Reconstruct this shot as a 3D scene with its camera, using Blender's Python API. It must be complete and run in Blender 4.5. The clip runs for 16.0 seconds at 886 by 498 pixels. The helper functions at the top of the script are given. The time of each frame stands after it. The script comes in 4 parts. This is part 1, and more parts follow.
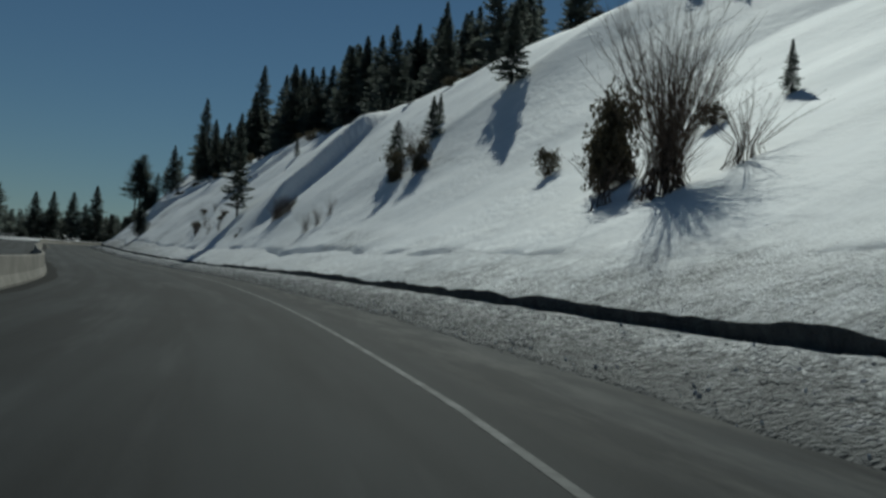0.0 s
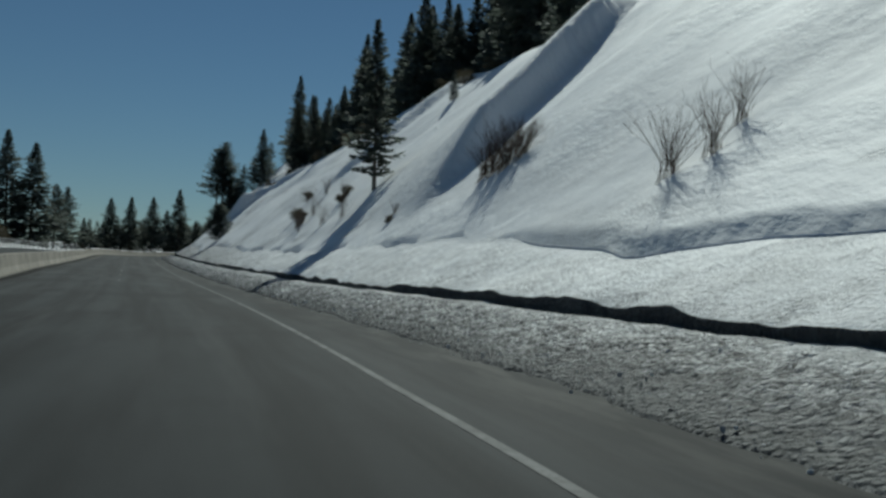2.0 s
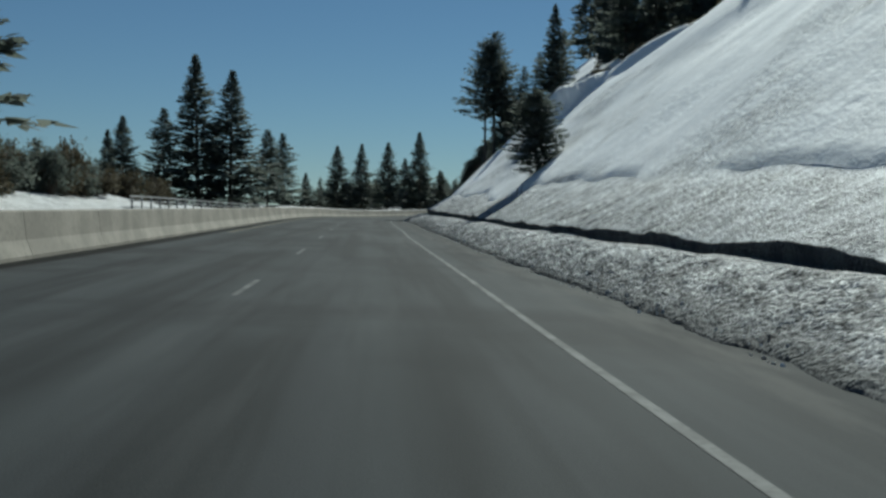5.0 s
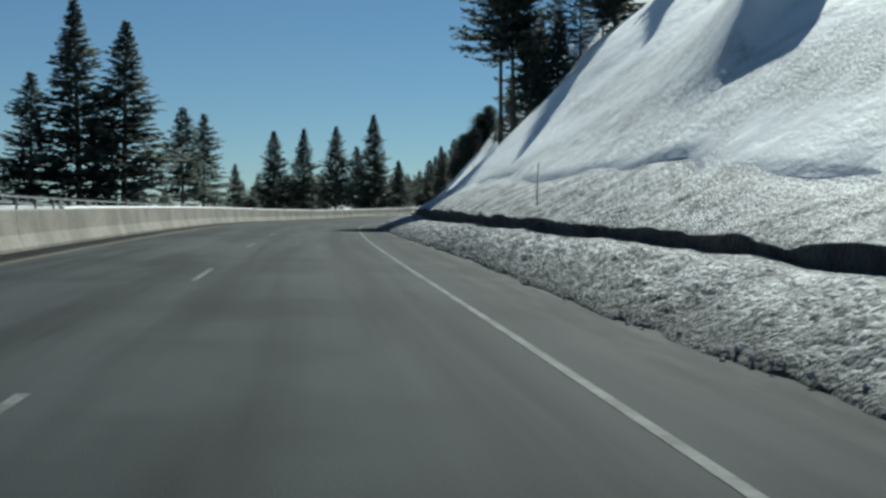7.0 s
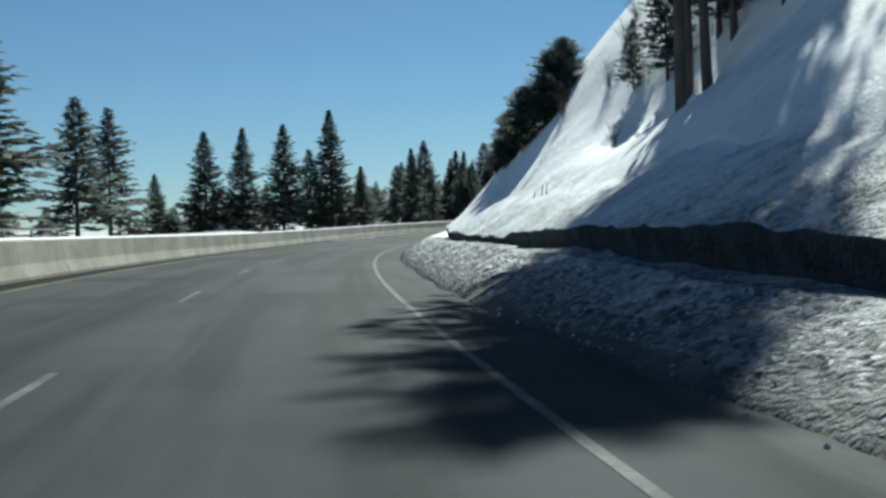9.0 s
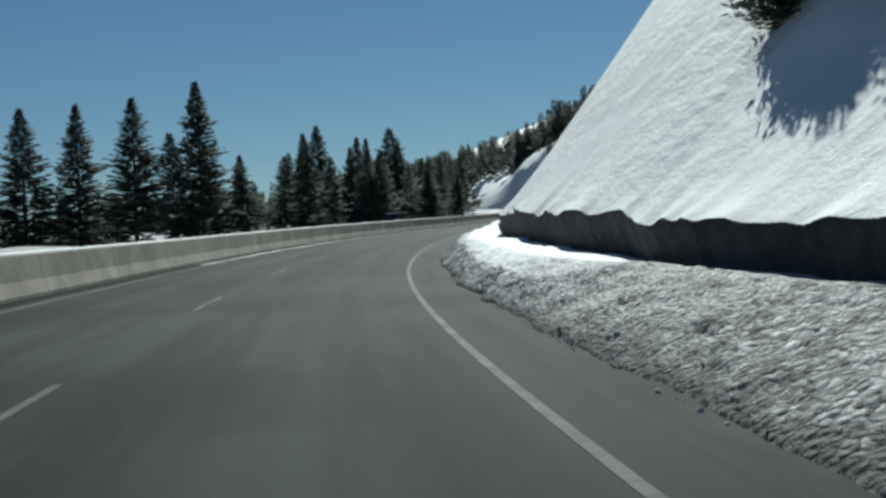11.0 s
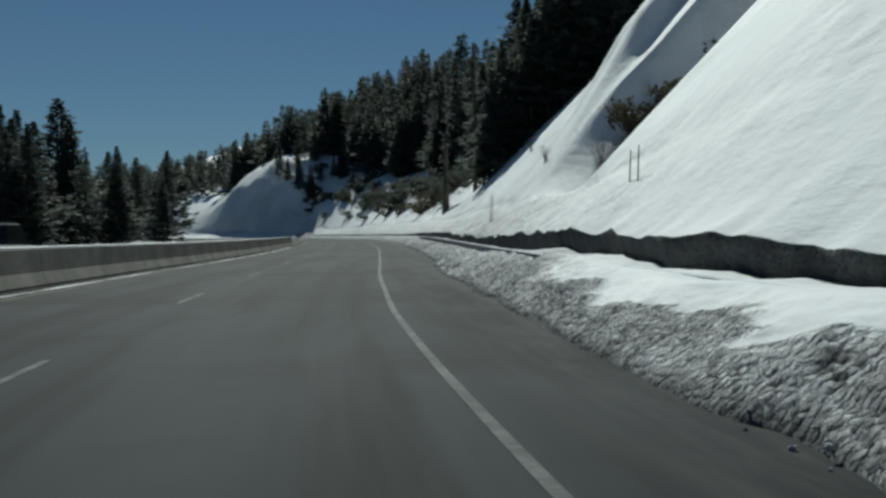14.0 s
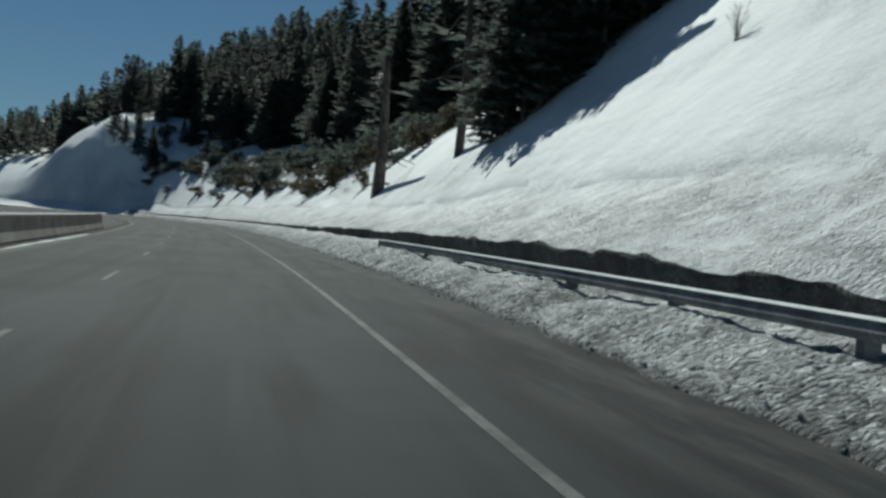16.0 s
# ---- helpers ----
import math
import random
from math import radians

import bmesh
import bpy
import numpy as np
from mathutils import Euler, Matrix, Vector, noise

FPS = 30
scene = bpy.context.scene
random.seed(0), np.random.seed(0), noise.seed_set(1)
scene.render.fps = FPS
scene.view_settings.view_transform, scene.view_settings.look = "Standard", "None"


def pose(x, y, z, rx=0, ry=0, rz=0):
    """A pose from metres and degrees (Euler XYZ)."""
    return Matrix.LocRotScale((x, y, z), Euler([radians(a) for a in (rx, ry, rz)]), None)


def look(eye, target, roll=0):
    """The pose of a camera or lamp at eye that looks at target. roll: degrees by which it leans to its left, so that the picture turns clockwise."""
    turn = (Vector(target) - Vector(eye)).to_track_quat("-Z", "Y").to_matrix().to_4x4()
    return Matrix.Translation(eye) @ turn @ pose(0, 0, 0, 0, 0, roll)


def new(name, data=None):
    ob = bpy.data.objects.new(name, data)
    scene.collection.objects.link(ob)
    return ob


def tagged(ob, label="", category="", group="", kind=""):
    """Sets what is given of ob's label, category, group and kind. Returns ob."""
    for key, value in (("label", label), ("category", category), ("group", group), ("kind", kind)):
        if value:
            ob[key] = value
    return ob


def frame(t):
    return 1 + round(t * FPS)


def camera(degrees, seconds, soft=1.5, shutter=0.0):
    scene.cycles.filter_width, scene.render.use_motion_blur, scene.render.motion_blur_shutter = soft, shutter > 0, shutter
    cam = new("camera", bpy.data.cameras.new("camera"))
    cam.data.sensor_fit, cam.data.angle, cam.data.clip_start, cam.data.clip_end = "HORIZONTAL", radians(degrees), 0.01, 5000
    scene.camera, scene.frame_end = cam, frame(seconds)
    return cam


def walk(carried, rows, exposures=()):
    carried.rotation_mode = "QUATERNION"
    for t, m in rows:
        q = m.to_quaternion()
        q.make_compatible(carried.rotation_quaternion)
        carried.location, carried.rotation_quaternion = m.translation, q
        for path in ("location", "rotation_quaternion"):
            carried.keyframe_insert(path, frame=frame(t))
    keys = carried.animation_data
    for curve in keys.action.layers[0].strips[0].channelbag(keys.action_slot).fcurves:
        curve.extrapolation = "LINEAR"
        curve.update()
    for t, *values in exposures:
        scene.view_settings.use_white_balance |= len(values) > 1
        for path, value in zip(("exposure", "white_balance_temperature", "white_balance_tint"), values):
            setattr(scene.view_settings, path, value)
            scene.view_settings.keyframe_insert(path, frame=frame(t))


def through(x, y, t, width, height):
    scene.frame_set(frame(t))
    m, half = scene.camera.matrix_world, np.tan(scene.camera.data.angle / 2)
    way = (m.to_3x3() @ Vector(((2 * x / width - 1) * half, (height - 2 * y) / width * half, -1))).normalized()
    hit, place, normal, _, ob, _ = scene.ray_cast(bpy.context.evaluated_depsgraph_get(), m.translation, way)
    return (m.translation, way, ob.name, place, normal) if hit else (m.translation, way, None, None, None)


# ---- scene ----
cam = camera(41.93, 16.0, soft=2.9, shutter=0.0)

PATH = [
    (0, (0.000, 0.000, 1.215), (-0.0578, 1.9980, 1.2831), 4.25),
    (0.5, (-3.051, 14.063, 1.350), (-3.1405, 16.0583, 1.4444), 3.36),
    (1, (-6.428, 28.026, 1.497), (-6.5558, 30.0203, 1.5669), 3.59),
    (1.5, (-10.174, 41.858, 1.651), (-10.3529, 43.8487, 1.7121), 2.25),
    (2, (-14.310, 55.527, 1.811), (-14.5226, 57.5150, 1.8763), 2.71),
    (2.5, (-18.790, 69.021, 1.974), (-19.0338, 71.0054, 2.0236), 2.77),
    (3, (-23.531, 82.339, 2.145), (-23.9283, 84.2987, 2.2014), 1.60),
    (3.5, (-28.432, 95.493, 2.330), (-28.8942, 97.4389, 2.3552), 0.62),
    (4, (-33.406, 108.491, 2.533), (-33.9496, 110.4156, 2.5289), 0.30),
    (4.5, (-38.400, 121.329, 2.759), (-38.9945, 123.2383, 2.7384), 0.33),
    (5, (-43.380, 133.999, 3.007), (-43.9812, 135.9068, 2.9793), 0.50),
    (5.5, (-48.307, 146.504, 3.276), (-48.8880, 148.4169, 3.2462), 0.67),
    (6, (-53.149, 158.844, 3.562), (-53.6993, 160.7667, 3.5339), 0.68),
    (6.5, (-57.889, 171.025, 3.863), (-58.4143, 172.9544, 3.8357), 0.38),
    (7, (-62.532, 183.046, 4.169), (-63.0406, 184.9795, 4.1371), -0.03),
    (7.5, (-67.098, 194.905, 4.469), (-67.5829, 196.8454, 4.4366), 0.29),
    (8, (-71.586, 206.616, 4.754), (-72.0753, 208.5554, 4.7644), -0.29),
    (8.5, (-75.937, 218.216, 5.014), (-76.4052, 220.1605, 5.0155), -1.41),
    (9, (-80.093, 229.744, 5.251), (-80.5133, 231.6990, 5.2431), -1.67),
    (9.5, (-84.040, 241.220, 5.470), (-84.4149, 243.1845, 5.4772), -2.79),
    (10, (-87.763, 252.666, 5.673), (-88.0897, 254.6395, 5.6855), -3.49),
    (10.5, (-91.197, 264.118, 5.867), (-91.4703, 266.0995, 5.8702), -3.55),
    (11, (-94.257, 275.612, 6.062), (-94.4681, 277.6009, 6.0517), -3.31),
    (11.5, (-96.856, 287.176, 6.271), (-96.9958, 289.1711, 6.2516), -3.09),
    (12, (-98.923, 298.826, 6.508), (-98.9790, 300.8252, 6.4919), -3.23),
    (12.5, (-100.411, 310.565, 6.781), (-100.3690, 312.5648, 6.7820), -3.52),
    (13, (-101.320, 322.384, 7.085), (-101.1719, 324.3789, 7.0989), -2.53),
    (13.5, (-101.719, 334.269, 7.411), (-101.4764, 336.2538, 7.4461), -1.43),
    (14, (-101.691, 346.209, 7.751), (-101.3837, 348.1848, 7.7761), -0.65),
    (14.5, (-101.291, 358.198, 8.097), (-100.9399, 360.1667, 8.1301), 0.58),
    (15, (-100.575, 370.232, 8.446), (-100.1809, 372.1923, 8.5066), 2.23),
    (15.5, (-99.629, 382.310, 8.795), (-99.1942, 384.2617, 8.8313), 3.56),
    (16, (-98.553, 394.430, 9.142), (-97.9872, 396.3483, 9.1671), 3.99),
]
EXPOSURES = [(0, -0.75, 5950, -6), (0.5, -0.6, 5950, -6), (1.5, -0.4, 5950, -6), (3, -0.15, 5950, -6), (4, 0.0, 5950, -6), (6.5, 0.45, 5950, -6), (7.5, 0.55, 5950, -6), (8.5, 0.55, 5950, -6), (9, 0.82, 5950, -6), (9.5, 0.66, 5950, -6), (12, 0.1, 5950, -6), (12.6, -0.04, 5950, -6), (13.5, -0.4, 5950, -6), (16, -0.26, 5950, -6)]
walk(cam, [(t, look(eye, target, roll)) for t, eye, target, roll in PATH], EXPOSURES)

# ---- light ----
world = bpy.data.worlds.new("sky")
scene.world = world
world.use_nodes = True
wn = world.node_tree
sky = wn.nodes.new("ShaderNodeTexSky")
sky.sky_type = "NISHITA"
sky.sun_disc = False
SUN_UP, SUN_TURN = radians(35), radians(1.5)
sky.sun_elevation, sky.sun_rotation = SUN_UP, SUN_TURN
sky.altitude = 2000
sky.air_density, sky.dust_density, sky.ozone_density = 1.15, 0.0, 4.5
wn.links.new(sky.outputs[0], wn.nodes["Background"].inputs[0])
wn.nodes["Background"].inputs[1].default_value = 0.037
lamp = bpy.data.lights.new("sun", "SUN")
lamp.energy, lamp.angle, lamp.color = 5.0, radians(0.6), (1.0, 0.94, 0.87)
sun_ob = new("sun", lamp)
SUN_DIR = Vector((math.sin(SUN_TURN) * math.cos(SUN_UP), math.cos(SUN_TURN) * math.cos(SUN_UP), math.sin(SUN_UP)))
sun_ob.matrix_world = look(SUN_DIR * 50, (0, 0, 0))


# ---- materials ----
def mat(name, rough=0.8, metal=0.0):
    m = bpy.data.materials.new(name)
    m.use_nodes = True
    b = m.node_tree.nodes["Principled BSDF"]
    b.inputs["Roughness"].default_value, b.inputs["Metallic"].default_value = rough, metal
    b.inputs["Specular IOR Level"].default_value = 0.08 if rough > 0.7 else 0.4
    return m, m.node_tree, b


def node(tree, kind, **sets):
    n = tree.nodes.new(kind)
    for key, v in sets.items():
        n.inputs[key].default_value = v
    return n


def noise_fac(tree, vec, scale, detail=4.0, rough=0.55):
    n = node(tree, "ShaderNodeTexNoise", Scale=scale, Detail=detail, Roughness=rough)
    tree.links.new(vec, n.inputs["Vector"])
    return n.outputs["Fac"]


def ramp(tree, fac, stops):
    r = tree.nodes.new("ShaderNodeValToRGB")
    while len(r.color_ramp.elements) < len(stops):
        r.color_ramp.elements.new(0.5)
    for e, (p, c) in zip(r.color_ramp.elements, stops):
        e.position, e.color = p, (*c, 1)
    tree.links.new(fac, r.inputs[0])
    return r.outputs[0]


def mix(tree, a, b, fac, mode="MIX"):
    n = tree.nodes.new("ShaderNodeMix")
    n.data_type, n.blend_type = "RGBA", mode
    for sock, v in ((n.inputs[6], a), (n.inputs[7], b), (n.inputs[0], fac)):
        if isinstance(v, bpy.types.NodeSocket):
            tree.links.new(v, sock)
        elif isinstance(v, tuple):
            sock.default_value = (*v, 1)
        else:
            sock.default_value = v
    return n.outputs[2]


def bump(tree, b, fac, strength, distance):
    n = node(tree, "ShaderNodeBump", Strength=strength, Distance=distance)
    tree.links.new(fac, n.inputs["Height"])
    old = b.inputs["Normal"].links
    if old:
        tree.links.new(old[0].from_socket, n.inputs["Normal"])
    tree.links.new(n.outputs[0], b.inputs["Normal"])


def coords(tree, which="Object"):
    return tree.nodes.new("ShaderNodeTexCoord").outputs[which]


def plain(name, dark, light, scale, rough=0.8, metal=0.0, relief=0.0, fine=8.0):
    m, t, b = mat(name, rough, metal)
    v = coords(t)
    c = ramp(t, noise_fac(t, v, scale, 3), [(0.38, dark), (0.62, light)])
    c2 = mix(t, c, tuple(x * 0.75 for x in dark), ramp(t, noise_fac(t, v, scale * fine), [(0.5, (0, 0, 0)), (0.66, (0.5, 0.5, 0.5))]))
    t.links.new(c2, b.inputs["Base Color"])
    if relief:
        bump(t, b, noise_fac(t, v, scale * fine, 6), 0.6, relief)
    return m


def noise_color(tree, vec, scale):
    n = node(tree, "ShaderNodeTexNoise", Scale=scale, Detail=2.0)
    tree.links.new(vec, n.inputs["Vector"])
    return n.outputs["Color"]


def snow_material():
    """Snow: clean with wind ripples above, grey and gritty with lump shade in its tones where the ploughs throw it
    (attribute dirt).
    """
    m, t, b = mat("snow", 0.75)
    v = coords(t)
    at = t.nodes.new("ShaderNodeAttribute")
    at.attribute_name = "dirt"
    clean = ramp(t, noise_fac(t, v, 0.35, 5), [(0.35, (0.86, 0.875, 0.89)), (0.65, (0.93, 0.935, 0.94))])
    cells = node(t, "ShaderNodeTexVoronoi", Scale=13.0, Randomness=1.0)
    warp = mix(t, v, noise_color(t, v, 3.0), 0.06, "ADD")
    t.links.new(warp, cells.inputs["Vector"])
    # Dark crumb tones double as painted shade in the gaps between lumps.
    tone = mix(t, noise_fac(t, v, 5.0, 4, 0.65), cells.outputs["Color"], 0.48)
    grit_shade = ramp(t, tone, [(0.34, (0.06, 0.061, 0.063)), (0.50, (0.23, 0.234, 0.238)), (0.66, (0.53, 0.535, 0.54))])
    # Deepest tone: soil and dirty ice, with the cut wall's shade mixed in.
    grime_shade = ramp(t, noise_fac(t, v, 2.2, 4, 0.6), [(0.35, (0.075, 0.078, 0.08)), (0.65, (0.14, 0.144, 0.146))])
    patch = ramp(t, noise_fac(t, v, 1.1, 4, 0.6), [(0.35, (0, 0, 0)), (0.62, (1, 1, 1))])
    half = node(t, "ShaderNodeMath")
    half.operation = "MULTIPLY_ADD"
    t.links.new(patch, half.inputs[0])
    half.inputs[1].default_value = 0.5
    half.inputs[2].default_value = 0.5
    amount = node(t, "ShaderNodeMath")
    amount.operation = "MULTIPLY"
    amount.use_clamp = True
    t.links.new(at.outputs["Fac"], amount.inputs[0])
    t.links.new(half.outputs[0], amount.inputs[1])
    deep_mask = node(t, "ShaderNodeMapRange")
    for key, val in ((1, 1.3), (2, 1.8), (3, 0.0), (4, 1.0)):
        deep_mask.inputs[key].default_value = val
    t.links.new(at.outputs["Fac"], deep_mask.inputs[0])
    t.links.new(mix(t, mix(t, clean, grit_shade, amount.outputs[0]), grime_shade, deep_mask.outputs[0]), b.inputs["Base Color"])
    b.inputs["Subsurface Weight"].default_value = 0.0
    crumbs = node(t, "ShaderNodeMath")
    crumbs.operation = "MULTIPLY"
    domes = node(t, "ShaderNodeMath")
    domes.operation = "MULTIPLY_ADD"
    t.links.new(cells.outputs["Distance"], domes.inputs[0])
    domes.inputs[1].default_value = -0.7
    t.links.new(noise_fac(t, v, 12.0, 4, 0.7), domes.inputs[2])
    t.links.new(domes.outputs[0], crumbs.inputs[0])
    soft = node(t, "ShaderNodeMath")
    soft.operation, soft.use_clamp = "MULTIPLY_ADD", True
    rough_dirt = node(t, "ShaderNodeMath")
    rough_dirt.operation = "MULTIPLY"
    t.links.new(at.outputs["Fac"], rough_dirt.inputs[0])
    t.links.new(at.outputs["Fac"], rough_dirt.inputs[1])
    t.links.new(rough_dirt.outputs[0], soft.inputs[0])
    soft.inputs[1].default_value, soft.inputs[2].default_value = 1.2, 0.0
    t.links.new(soft.outputs[0], crumbs.inputs[1])
    bump(t, b, crumbs.outputs[0], 1.0, 0.12)
    bump(t, b, noise_fac(t, v, 0.55, 5, 0.6), 0.2, 0.3)
    drawn = node(t, "ShaderNodeMapping", Scale=(1.0, 0.3, 1.0), Rotation=(0.0, 0.0, radians(18)))
    t.links.new(v, drawn.inputs[0])
    ripple = node(t, "ShaderNodeMath")
    ripple.operation = "MULTIPLY"
    t.links.new(noise_fac(t, drawn.outputs[0], 2.2, 4, 0.6), ripple.inputs[0])
    t.links.new(ramp(t, noise_fac(t, v, 0.13, 3), [(0.42, (0.15, 0.15, 0.15)), (0.58, (1, 1, 1))]), ripple.inputs[1])
    bump(t, b, ripple.outputs[0], 0.4, 0.16)
    return m


def asphalt_material():
    """Worn grey salt-bleached asphalt, paler along the lane centres (UV: metres across, metres along)."""
    m, t, b = mat("asphalt", 0.85)
    b.inputs["Specular IOR Level"].default_value = 0.047
    uv = t.nodes.new("ShaderNodeUVMap").outputs[0]
    sep = t.nodes.new("ShaderNodeSeparateXYZ")
    t.links.new(uv, sep.inputs[0])
    wave = node(t, "ShaderNodeMath")
    wave.operation = "SINE"
    lane = node(t, "ShaderNodeMath")
    lane.operation = "MULTIPLY_ADD"
    lane.inputs[1].default_value = 2 * math.pi / 1.83
    lane.inputs[2].default_value = 1.57
    t.links.new(sep.outputs[0], lane.inputs[0])
    t.links.new(lane.outputs[0], wave.inputs[0])
    long_map = node(t, "ShaderNodeMapping", Scale=(1.2, 0.035, 1.0))
    t.links.new(uv, long_map.inputs[0])
    long2 = node(t, "ShaderNodeMapping", Scale=(0.55, 0.05, 1.0))
    t.links.new(uv, long2.inputs[0])
    streak = noise_fac(t, long_map.outputs[0], 1.6, 3, 0.55)
    # Paler lane-centre bands; glare off the road is painted into their tone.
    tracks = ramp(t, wave.outputs[0], [(0.0, (0.0225, 0.0238, 0.0243)), (1.0, (0.0370, 0.0395, 0.0405))])
    base = mix(t, tracks, (0.0495, 0.0520, 0.0546), ramp(t, streak, [(0.46, (0, 0, 0)), (0.64, (0.45, 0.45, 0.45))]))
    patchy = mix(t, base, (0.0465, 0.0490, 0.0503), ramp(t, noise_fac(t, long2.outputs[0], 1.0, 3, 0.6), [(0.50, (0, 0, 0)), (0.62, (0.8, 0.8, 0.8))]))
    # Tone factor along the road: darker up to 45 m, full from 115 m.
    stretch_tone = node(t, "ShaderNodeMapRange")
    for key, val in ((1, 45.0), (2, 115.0), (3, 0.62), (4, 1.12)):
        stretch_tone.inputs[key].default_value = val
    t.links.new(sep.outputs[1], stretch_tone.inputs[0])
    scaled = mix(t, patchy, stretch_tone.outputs[0], 1.0, "MULTIPLY")
    base = mix(t, scaled, (0.96, 1.0, 1.025), 1.0, "MULTIPLY")
    worn = mix(t, base, (0.0158, 0.0170, 0.0182), ramp(t, noise_fac(t, uv, 0.16, 4, 0.55), [(0.5, (0, 0, 0)), (0.64, (0.6, 0.6, 0.6))]))
    speck = mix(t, worn, (0.0436, 0.0440, 0.0460), ramp(t, noise_fac(t, uv, 38.0, 3, 0.7), [(0.55, (0, 0, 0)), (0.72, (0.55, 0.55, 0.55))]))
    side = node(t, "ShaderNodeMapRange")
    for key, val in ((1, 0.35), (2, 1.5), (3, 0.0), (4, 0.75)):
        side.inputs[key].default_value = val
    t.links.new(sep.outputs[0], side.inputs[0])
    sand_map = node(t, "ShaderNodeMapping", Scale=(1.6, 0.22, 1.0))
    t.links.new(uv, sand_map.inputs[0])
    drift = ramp(t, noise_fac(t, sand_map.outputs[0], 1.3, 5, 0.65), [(0.45, (0, 0, 0)), (0.62, (1, 1, 1))])
    sanded = node(t, "ShaderNodeMath")
    sanded.operation = "MULTIPLY"
    t.links.new(side.outputs[0], sanded.inputs[0])
    t.links.new(drift, sanded.inputs[1])
    speck = mix(t, speck, (0.085, 0.084, 0.080), sanded.outputs[0])
    wide_map = node(t, "ShaderNodeMapping", Scale=(0.5, 0.09, 1.0))
    t.links.new(uv, wide_map.inputs[0])
    speck = mix(t, speck, (0.66, 0.67, 0.68), ramp(t, noise_fac(t, wide_map.outputs[0], 1.0, 4, 0.6), [(0.46, (0, 0, 0)), (0.62, (0.5, 0.5, 0.5))]), "MULTIPLY")
    pale_map = node(t, "ShaderNodeMapping", Scale=(0.9, 0.05, 1.0), Location=(7.0, 3.0, 0.0))
    t.links.new(uv, pale_map.inputs[0])
    speck = mix(t, speck, (0.072, 0.075, 0.077), ramp(t, noise_fac(t, pale_map.outputs[0], 1.0, 4, 0.6), [(0.54, (0, 0, 0)), (0.70, (0.4, 0.4, 0.4))]))
    t.links.new(speck, b.inputs["Base Color"])
    bump(t, b, noise_fac(t, uv, 60.0, 3), 0.3, 0.01)
    return m


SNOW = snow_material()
ASPHALT = asphalt_material()
CONCRETE = plain("concrete", (0.20, 0.188, 0.166), (0.285, 0.268, 0.236), 0.6, 0.85, 0.0, 0.01, 14)
PAINT = plain("line_paint", (0.068, 0.071, 0.071), (0.13, 0.134, 0.134), 1.5, 0.8, 0.0, 0.0, 12)
YELLOW = plain("yellow_paint", (0.10, 0.09, 0.058), (0.17, 0.15, 0.095), 1.5, 0.8, 0.0, 0.0, 12)
STEEL = plain("galvanised_steel", (0.22, 0.225, 0.23), (0.36, 0.365, 0.37), 2.0, 0.8, 0.0, 0.004, 10)
BARK = plain("bark", (0.085, 0.074, 0.066), (0.18, 0.158, 0.138), 3.0, 0.9, 0.0, 0.03, 6)


def leaf_material(name, dark, light, scale, through):
    """Foliage that lets part of the light through."""
    m = plain(name, dark, light, scale, 0.75, 0.0, 0.0, 5)
    t = m.node_tree
    b, out = t.nodes["Principled BSDF"], t.nodes["Material Output"]
    b.inputs["Specular IOR Level"].default_value = 0.2
    tr = t.nodes.new("ShaderNodeBsdfTranslucent")
    t.links.new(b.inputs["Base Color"].links[0].from_socket, tr.inputs["Color"])
    mx = t.nodes.new("ShaderNodeMixShader")
    mx.inputs[0].default_value = through
    t.links.new(b.outputs[0], mx.inputs[1])
    t.links.new(tr.outputs[0], mx.inputs[2])
    t.links.new(mx.outputs[0], out.inputs[0])
    return m


NEEDLES = leaf_material("needles", (0.075, 0.092, 0.082), (0.165, 0.182, 0.155), 7.0, 0.5)
SAGE = leaf_material("dry_brush", (0.06, 0.052, 0.035), (0.14, 0.12, 0.075), 0.9, 0.3)
TWIG = plain("twig_bark", (0.07, 0.052, 0.042), (0.17, 0.13, 0.105), 4.0, 0.85)


# ---- meshes ----
def mesh(name, verts, faces, material, smooth=False):
    me = bpy.data.meshes.new(name)
    me.from_pydata([tuple(map(float, v)) for v in verts], [], [tuple(map(int, f)) for f in faces])
    me.materials.append(material)
    if smooth:
        me.polygons.foreach_set("use_smooth", [True] * len(me.polygons))
    me.update()
    return me


def part(name, me, parent, label=""):
    ob = new(name, me)
    ob.parent = parent
    if label:
        tagged(ob, label)
    return ob


def grid_faces(rows, cols):
    i = np.arange((rows - 1) * cols).reshape(rows - 1, cols)[:, :-1].ravel()
    return np.stack([i, i + 1, i + cols + 1, i + cols], 1)


def hash2(i, j, seed):
    h = (i.astype(np.int64) * 374761393 + j.astype(np.int64) * 668265263 + seed * 974634541) & 0xFFFFFFFF
    h = ((h ^ (h >> 13)) * 1274126177) & 0xFFFFFFFF
    return ((h ^ (h >> 16)) & 0xFFFF) / 65535.0


def vnoise(x, y, seed=0):
    """Smooth value noise in -1 to 1."""
    i, j = np.floor(x), np.floor(y)
    a, b = x - i, y - j
    a, b = a * a * (3 - 2 * a), b * b * (3 - 2 * b)
    i, j = i.astype(np.int64), j.astype(np.int64)
    top = hash2(i, j, seed) * (1 - a) + hash2(i + 1, j, seed) * a
    low = hash2(i, j + 1, seed) * (1 - a) + hash2(i + 1, j + 1, seed) * a
    return 2 * (top * (1 - b) + low * b) - 1


def fbm(x, y, octaves=4, seed=0):
    out, amp = 0, 1.0
    for k in range(octaves):
        out = out + amp * vnoise(x * 2**k + 17.3 * k, y * 2**k - 9.1 * k, seed + k)
        amp *= 0.5
    return out / 1.9


